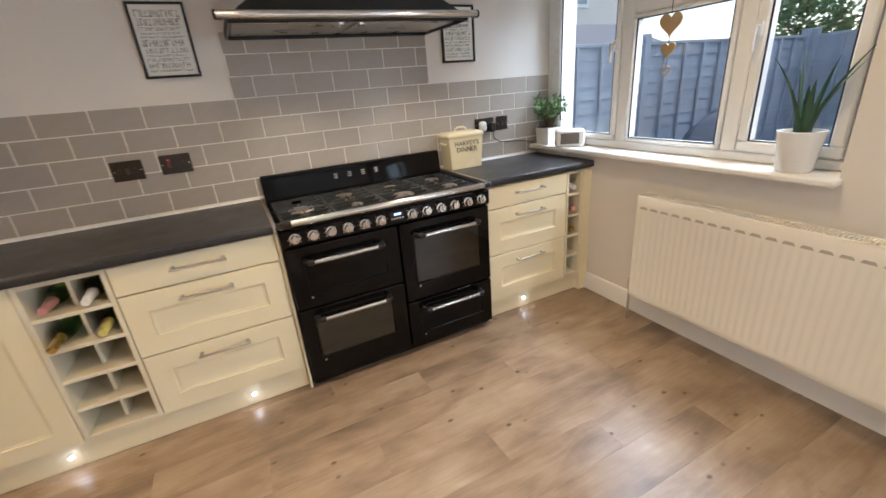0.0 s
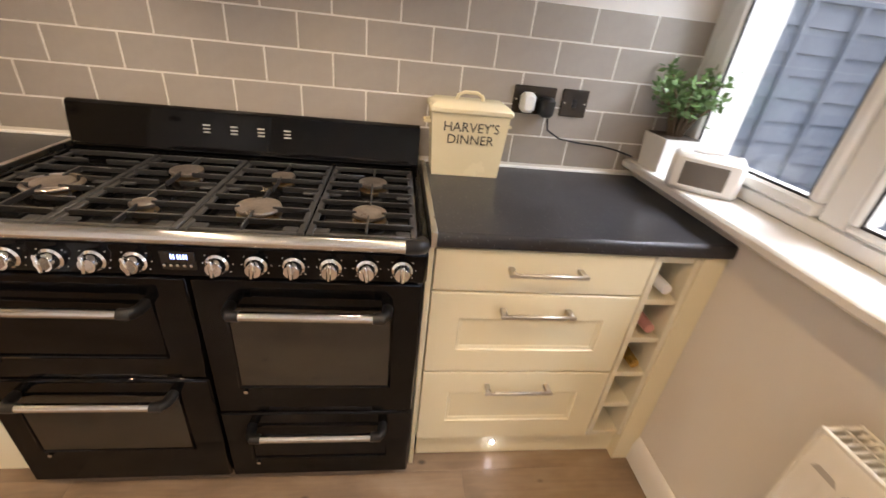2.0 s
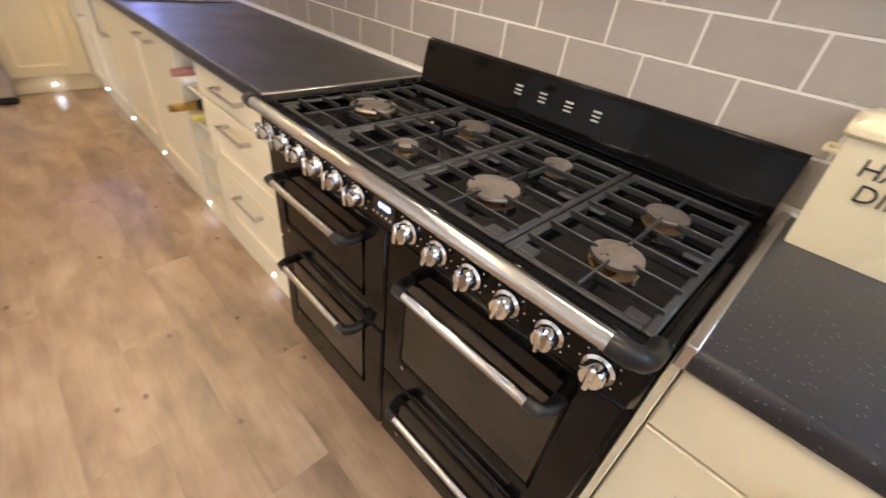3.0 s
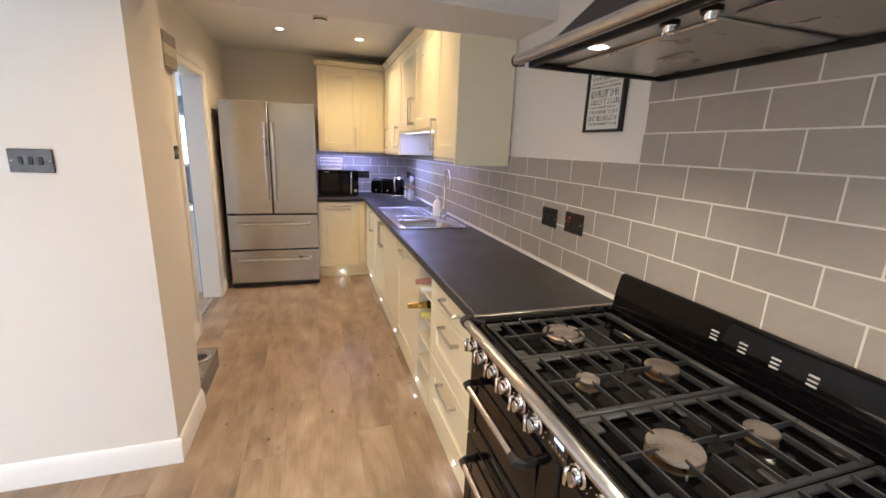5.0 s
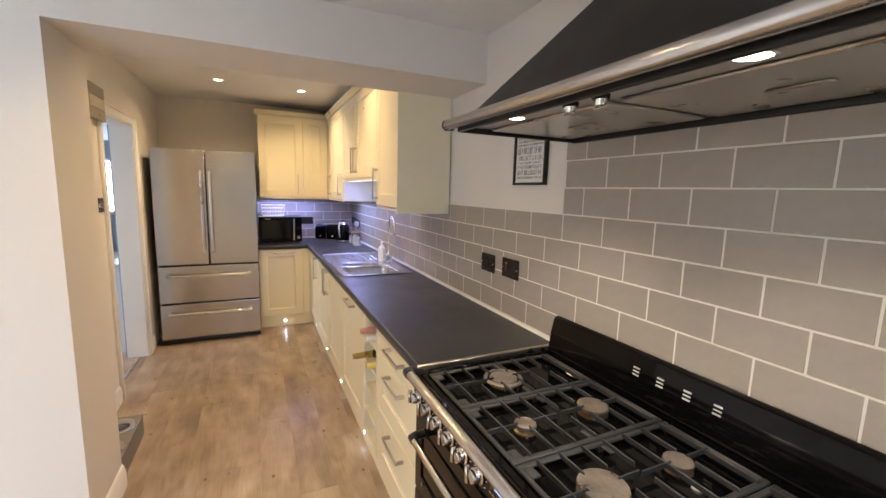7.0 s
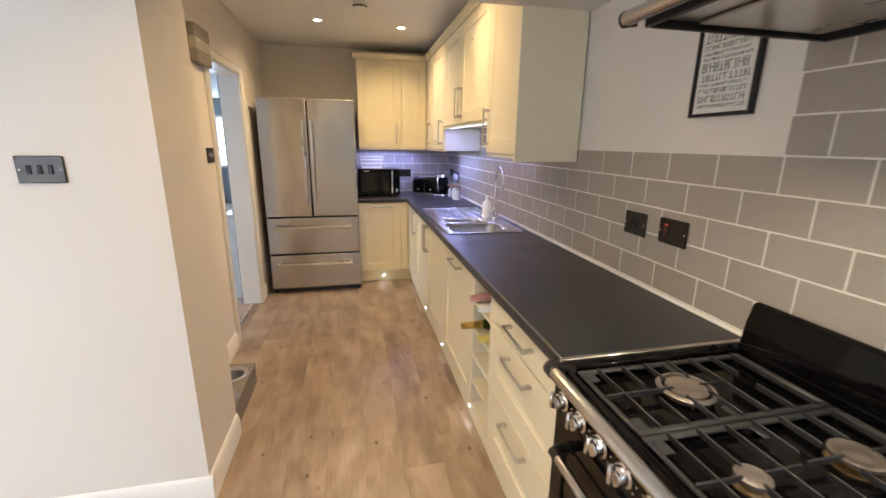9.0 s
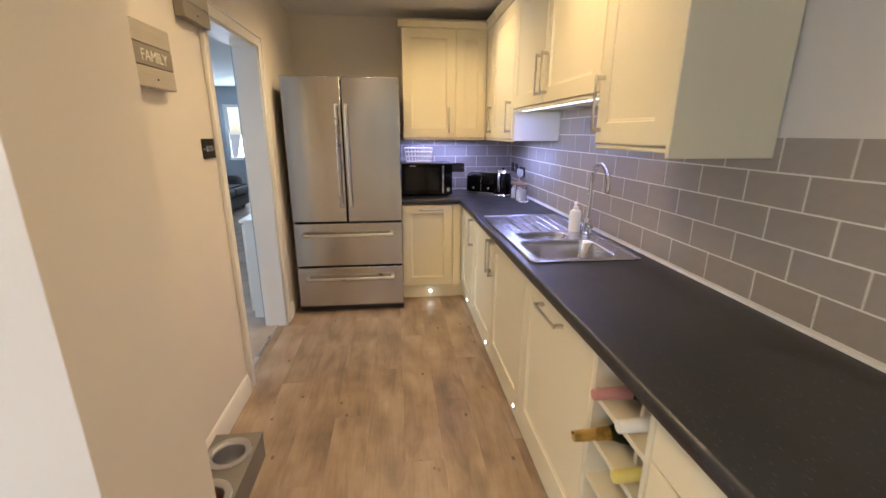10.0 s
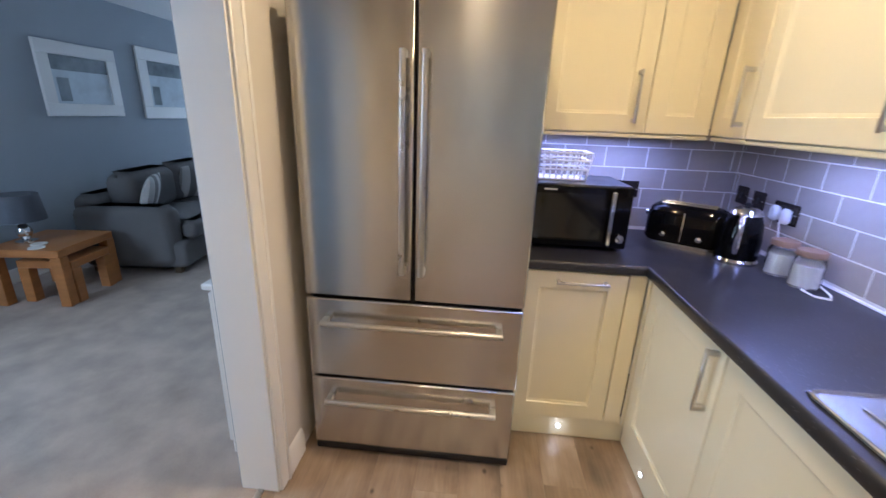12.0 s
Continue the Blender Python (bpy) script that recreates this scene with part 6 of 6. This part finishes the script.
part("water", Build().lathe([(0.0, 0.098), (0.0585, 0.098), (0.0585, 0.1), (0.0, 0.1)], (-0.115, 0, 0), 28), GLASS, feeder)
food = Build()
for k in range(150):
    a, d = rng.uniform(0, 6.283), 0.052 * math.sqrt(rng.random())
    px, py, pz = 0.115 + d * math.cos(a), d * math.sin(a), 0.066 + 0.022 * rng.random()
    food.box(px - 0.005, py - 0.005, pz - 0.004, px + 0.005, py + 0.005, pz + 0.004, 0.003)
tagged(part("food", food, KIBBLE, feeder, "brown dry pet food"), kind="stuff")

# ---- living room ----
cab = thing("sideboard", -2.80, 0.56, 0.004, "low white painted sideboard behind the doorway", "sideboard")
part("body", Build().box(-0.8, -0.115, 0.0, 0.0, 0.0, 0.79, 0.004), TRIM, cab)
part("top", Build().box(-0.82, -0.14, 0.79, 0.02, 0.0, 0.815, 0.006), TRIM, cab)
for k in range(2):
    part("door", Build().box(-0.79 + k * 0.395, -0.132, 0.06, -0.40 + k * 0.395, -0.116, 0.77, 0.004), TRIM, cab)


def blob(x0, y0, z0, x1, y1, z1, r=0.05, puff=0.0, k=4):
    """A softly rounded block, for upholstery."""
    b = Build()
    loops = []
    h = z1 - z0
    for j in range(2 * k + 2):
        if j <= k:
            a = math.pi / 2 * (1 - j / k)
            inset, z = r * (1 - math.cos(a)), z0 + r * (1 - math.sin(a))
        else:
            a = math.pi / 2 * ((j - k - 1) / k)
            inset, z = r * (1 - math.cos(a)), z1 - r * (1 - math.sin(a))
        s = puff * math.sin(math.pi * max(0.0, min(1.0, (z - z0) / h)))
        loops.append([(px, py, z) for px, py in rounded(x0 + inset - s, x1 - inset + s, y0 + inset - s, y1 - inset + s, r * 1.1)])
    return b.rings(loops)


def sofa(x, y, length, turn, label, seats=2):
    """Back along local y = 0, facing -y, from x = 0 to length."""
    t = thing("sofa", x, y, 0.004, label, "sofa", group="charcoal sofas", turn=turn)
    part("base", blob(0.04, -0.93, 0.06, length - 0.04, -0.06, 0.30, 0.04), SOFA, t)
    part("back", blob(0.06, -0.24, 0.25, length - 0.06, -0.02, 0.70, 0.08), SOFA, t)
    for s in (0.0, length - 0.24):
        part("arm", blob(s, -0.86, 0.06, s + 0.24, -0.03, 0.62, 0.09), SOFA, t)
    w = (length - 0.48) / seats
    for k in range(seats):
        xa = 0.24 + k * w
        e0, e1 = (0.10 if k == 0 else 0), (0.10 if k == seats - 1 else 0)
        part("seat_cushion", blob(xa + 0.008 - e0, -0.99, 0.30, xa + w - 0.008 + e1, -0.86, 0.47, 0.05, 0.01).rings([[(p, q, z) for p, q in rounded(xa + 0.008, xa + w - 0.008, -0.93, -0.25, 0.05)] for z in (0.30, 0.47)]), SOFA, t)
        c = part("back_cushion", blob(xa + 0.01, -0.42, 0.46, xa + w - 0.01, -0.20, 0.87, 0.09, 0.02), SOFA, t)
    for k in range(4):
        part("foot", Build().box((0.08, length - 0.14)[k % 2], (-0.15, -0.85)[k // 2], 0, (0.14, length - 0.08)[k % 2], (-0.09, -0.79)[k // 2], 0.06, 0.004), STEM, t)
    return t


sofa(-4.50, -2.03, 1.95, 188, "charcoal fabric sofa with loose back cushions")
sofa(-6.62, -2.31, 1.75, 180, "charcoal fabric two-seat sofa further along the wall")


def cushion(x, y, z, turn, tilt):
    t = thing("cushion", x, y, z, "grey and white striped scatter cushion on the sofa", "cushion", group="striped cushions")
    t.matrix_world = pose(x, y, z, tilt, 0, turn)
    for k in range(5):
        x0 = -0.2 + k * 0.08
        loops = []
        for j in range(5):
            px = x0 + 0.08 * j / 4
            f = math.cos(px / 0.2 * math.pi / 2.15) ** 0.5
            loops.append([(px, 0.065 * f * math.sin(a), 0.2 + 0.19 * math.cos(a) * (0.92 + 0.08 * f)) for a in (2 * math.pi * i / 20 for i in range(20))])
        part("stripe", Build().rings(loops), (CUSHION, CUSHION_D)[k % 2], t)


cushion(-4.90, -1.62, 0.48, 208, 18)
cushion(-5.78, -1.76, 0.48, 165, 18)
cushion(-7.02, -1.88, 0.48, 195, 18)
cushion(-7.95, -1.88, 0.48, 168, 18)
nest = thing("nest_of_tables", -4.17, -1.80, 0.004, "honey oak nest of two side tables", "side table", turn=8)
for w, d, h, dy in ((0.27, 0.26, 0.44, 0.0), (0.19, 0.20, 0.33, 0.07)):
    part("tabletop", Build().box(-w, -d + dy, h - 0.06, w, d + dy - 0.002, h, 0.006), OAK, nest)
    for sx_ in (-1, 1):
        for sy_ in (-1, 1):
            part("leg", Build().box(sx_ * w, sy_ * d + dy, 0, sx_ * (w - 0.075), sy_ * (d - 0.075) + dy, h - 0.06, 0.004), OAK, nest)
tlamp = thing("table_lamp", -4.08, -1.90, 0.445, "table lamp with a dark grey drum shade and chrome base", "lamp")
part("base", Build().lathe([(0.0, 0.0), (0.065, 0.0), (0.065, 0.012), (0.02, 0.02), (0.045, 0.06), (0.05, 0.09), (0.03, 0.13), (0.012, 0.15), (0.012, 0.20), (0.0, 0.20)], n=24), CHROME, tlamp)
part("shade", Build().lathe([(0.135, 0.17), (0.15, 0.17), (0.13, 0.36), (0.115, 0.36)], n=32), COVER, tlamp)
for cx, cy in ((-3.97, -1.70), (-4.05, -1.77)):
    solo("coaster", Build().lathe([(0.0, 0.0), (0.05, 0.0), (0.05, 0.006), (0.0, 0.007)], n=24), PAPER, cx, cy, 0.444, "round white coaster on the side table", "coaster", group="coasters")


def wall_picture(x, w, z0, h, label):
    t = thing("framed_picture", x, -2.35, z0, label, "picture", group="living room pictures", turn=180)
    f = 0.105 * h / 0.6
    part("frame", Build().box(-w, -0.03, 0, w, -0.001, f, 0.004).box(-w, -0.03, h - f, w, -0.001, h, 0.004).box(-w, -0.03, f, -w + f, -0.001, h - f, 0.004).box(w - f, -0.03, f, w, -0.001, h - f, 0.004), TRIM, t)
    pr = part("print", Build().box(-w + f, -0.014, f, w - f, -0.004, h - f), PALEPRINT, t, smooth=0)
    part("dark_band", Build().box(-w + f, -0.0165, h - f - 0.2 * h, w - f, -0.0145, h - f).box(-w + f + 0.04, -0.0165, f + 0.02, -w + f + 0.15, -0.0145, f + 0.22), GREYGLASS, pr, smooth=0)


wall_picture(-5.27, 0.40, 1.33, 0.63, "white framed pale print on the living room wall")
wall_picture(-6.47, 0.51, 1.305, 0.75, "white framed pale print above the sofa")
wall_picture(-7.92, 0.50, 1.31, 0.70, "white framed pale print over the second sofa")
wall_picture(-9.20, 0.34, 1.34, 0.62, "white framed pale print near the far corner")

# ---- wall tiles and floor planks, piece by piece ----
PITCH_X, PITCH_Z, JOINT = 0.2092, 0.1043, 0.0042
TILES = {}


def tile_mesh(w, h):
    key = (round(w, 3), round(h, 3))
    if key not in TILES:
        TILES[key] = mesh_of("tile", Build().box(-w / 2, -0.009, -h / 2, w / 2, 0, h / 2, 0.0018), TILE)
    return TILES[key]


def lay(parent, u0, u1, z0, z1, row_top, place):
    """Brick-bond tiles over u0..u1, z0..z1; row_top is one joint height, place maps (u, z) to the wall."""
    k = math.floor((z0 - row_top) / PITCH_Z)
    while row_top + k * PITCH_Z < z1 - 0.01:
        a, e = max(z0, row_top + k * PITCH_Z + JOINT / 2), min(z1, row_top + (k + 1) * PITCH_Z - JOINT / 2)
        start = 0.840 + (PITCH_X / 2 if k % 2 else 0)
        j = math.floor((u0 - start) / PITCH_X)
        while start + j * PITCH_X < u1:
            p, q = max(u0, start + j * PITCH_X + JOINT / 2), min(u1, start + (j + 1) * PITCH_X - JOINT / 2)
            if q - p > 0.012 and e - a > 0.012:
                o = new("tile", tile_mesh(q - p, e - a))
                o.parent = parent
                o.matrix_local = place((p + q) / 2, (a + e) / 2)
            j += 1
        k += 1


on_north = lambda u, z: pose(u, NORTH - 0.002, z)
on_west = lambda u, z: pose(WEST + 0.002, u, z, 0, 0, 90)
lay(wall_north, WEST + 0.012, 2.40, 0.914, 1.4475, 1.4470, on_north)
lay(wall_north, 0.314, 1.436, 1.4475, 1.755, 1.4470, on_north)
lay(wall_north, -2.47, -1.245, 1.4475, 1.606, 1.4470, on_north)
lay(wall_west, 1.652, NORTH - 0.012, 0.914, 1.4475, 1.4470, on_west)
g = Build().box(WEST, NORTH - 0.0098, 0.91, 2.404, NORTH - 0.0005, 1.449).box(0.312, NORTH - 0.0098, 1.449, 1.438, NORTH - 0.0005, 1.755).box(-2.472, NORTH - 0.0098, 1.449, -1.245, NORTH - 0.0005, 1.607)
part("grout", g, GROUT, wall_north, smooth=0)
part("grout", Build().box(WEST + 0.0005, 1.65, 0.91, WEST + 0.0098, NORTH - 0.007, 1.449), GROUT, wall_west, smooth=0)

PW, PL = 0.180, 1.22
PLANKS = {}


def plank(x0, x1, y0, y1):
    w, d = round(x1 - x0, 3), round(y1 - y0, 3)
    if w < 0.02 or d < 0.02:
        return
    if (w, d) not in PLANKS:
        PLANKS[w, d] = mesh_of("plank", Build().box(-w / 2, -d / 2, -0.006, w / 2, d / 2, 0.0, 0.0007), WOOD)
    o = new("plank", PLANKS[w, d])
    o.parent, o.location = floor, ((x0 + x1) / 2, (y0 + y1) / 2, 0)


AREAS = ((-3.69, 2.285, 0.72, 2.24), (-0.353, 2.285, -1.9, 0.72), (-2.65, -1.845, 0.664, 0.73))
for row in range(24):
    y0, y1 = 2.34 - (row + 1) * PW, 2.34 - row * PW
    for ax0, ax1, ay0, ay1 in AREAS:
        a, e = max(y0, ay0), min(y1, ay1)
        if e - a > 0.02:
            x = -4.9 + (row * 0.437) % PL
            while x < ax1:
                plank(max(ax0, x), min(ax1, x + PL), a, e)
                x += PL
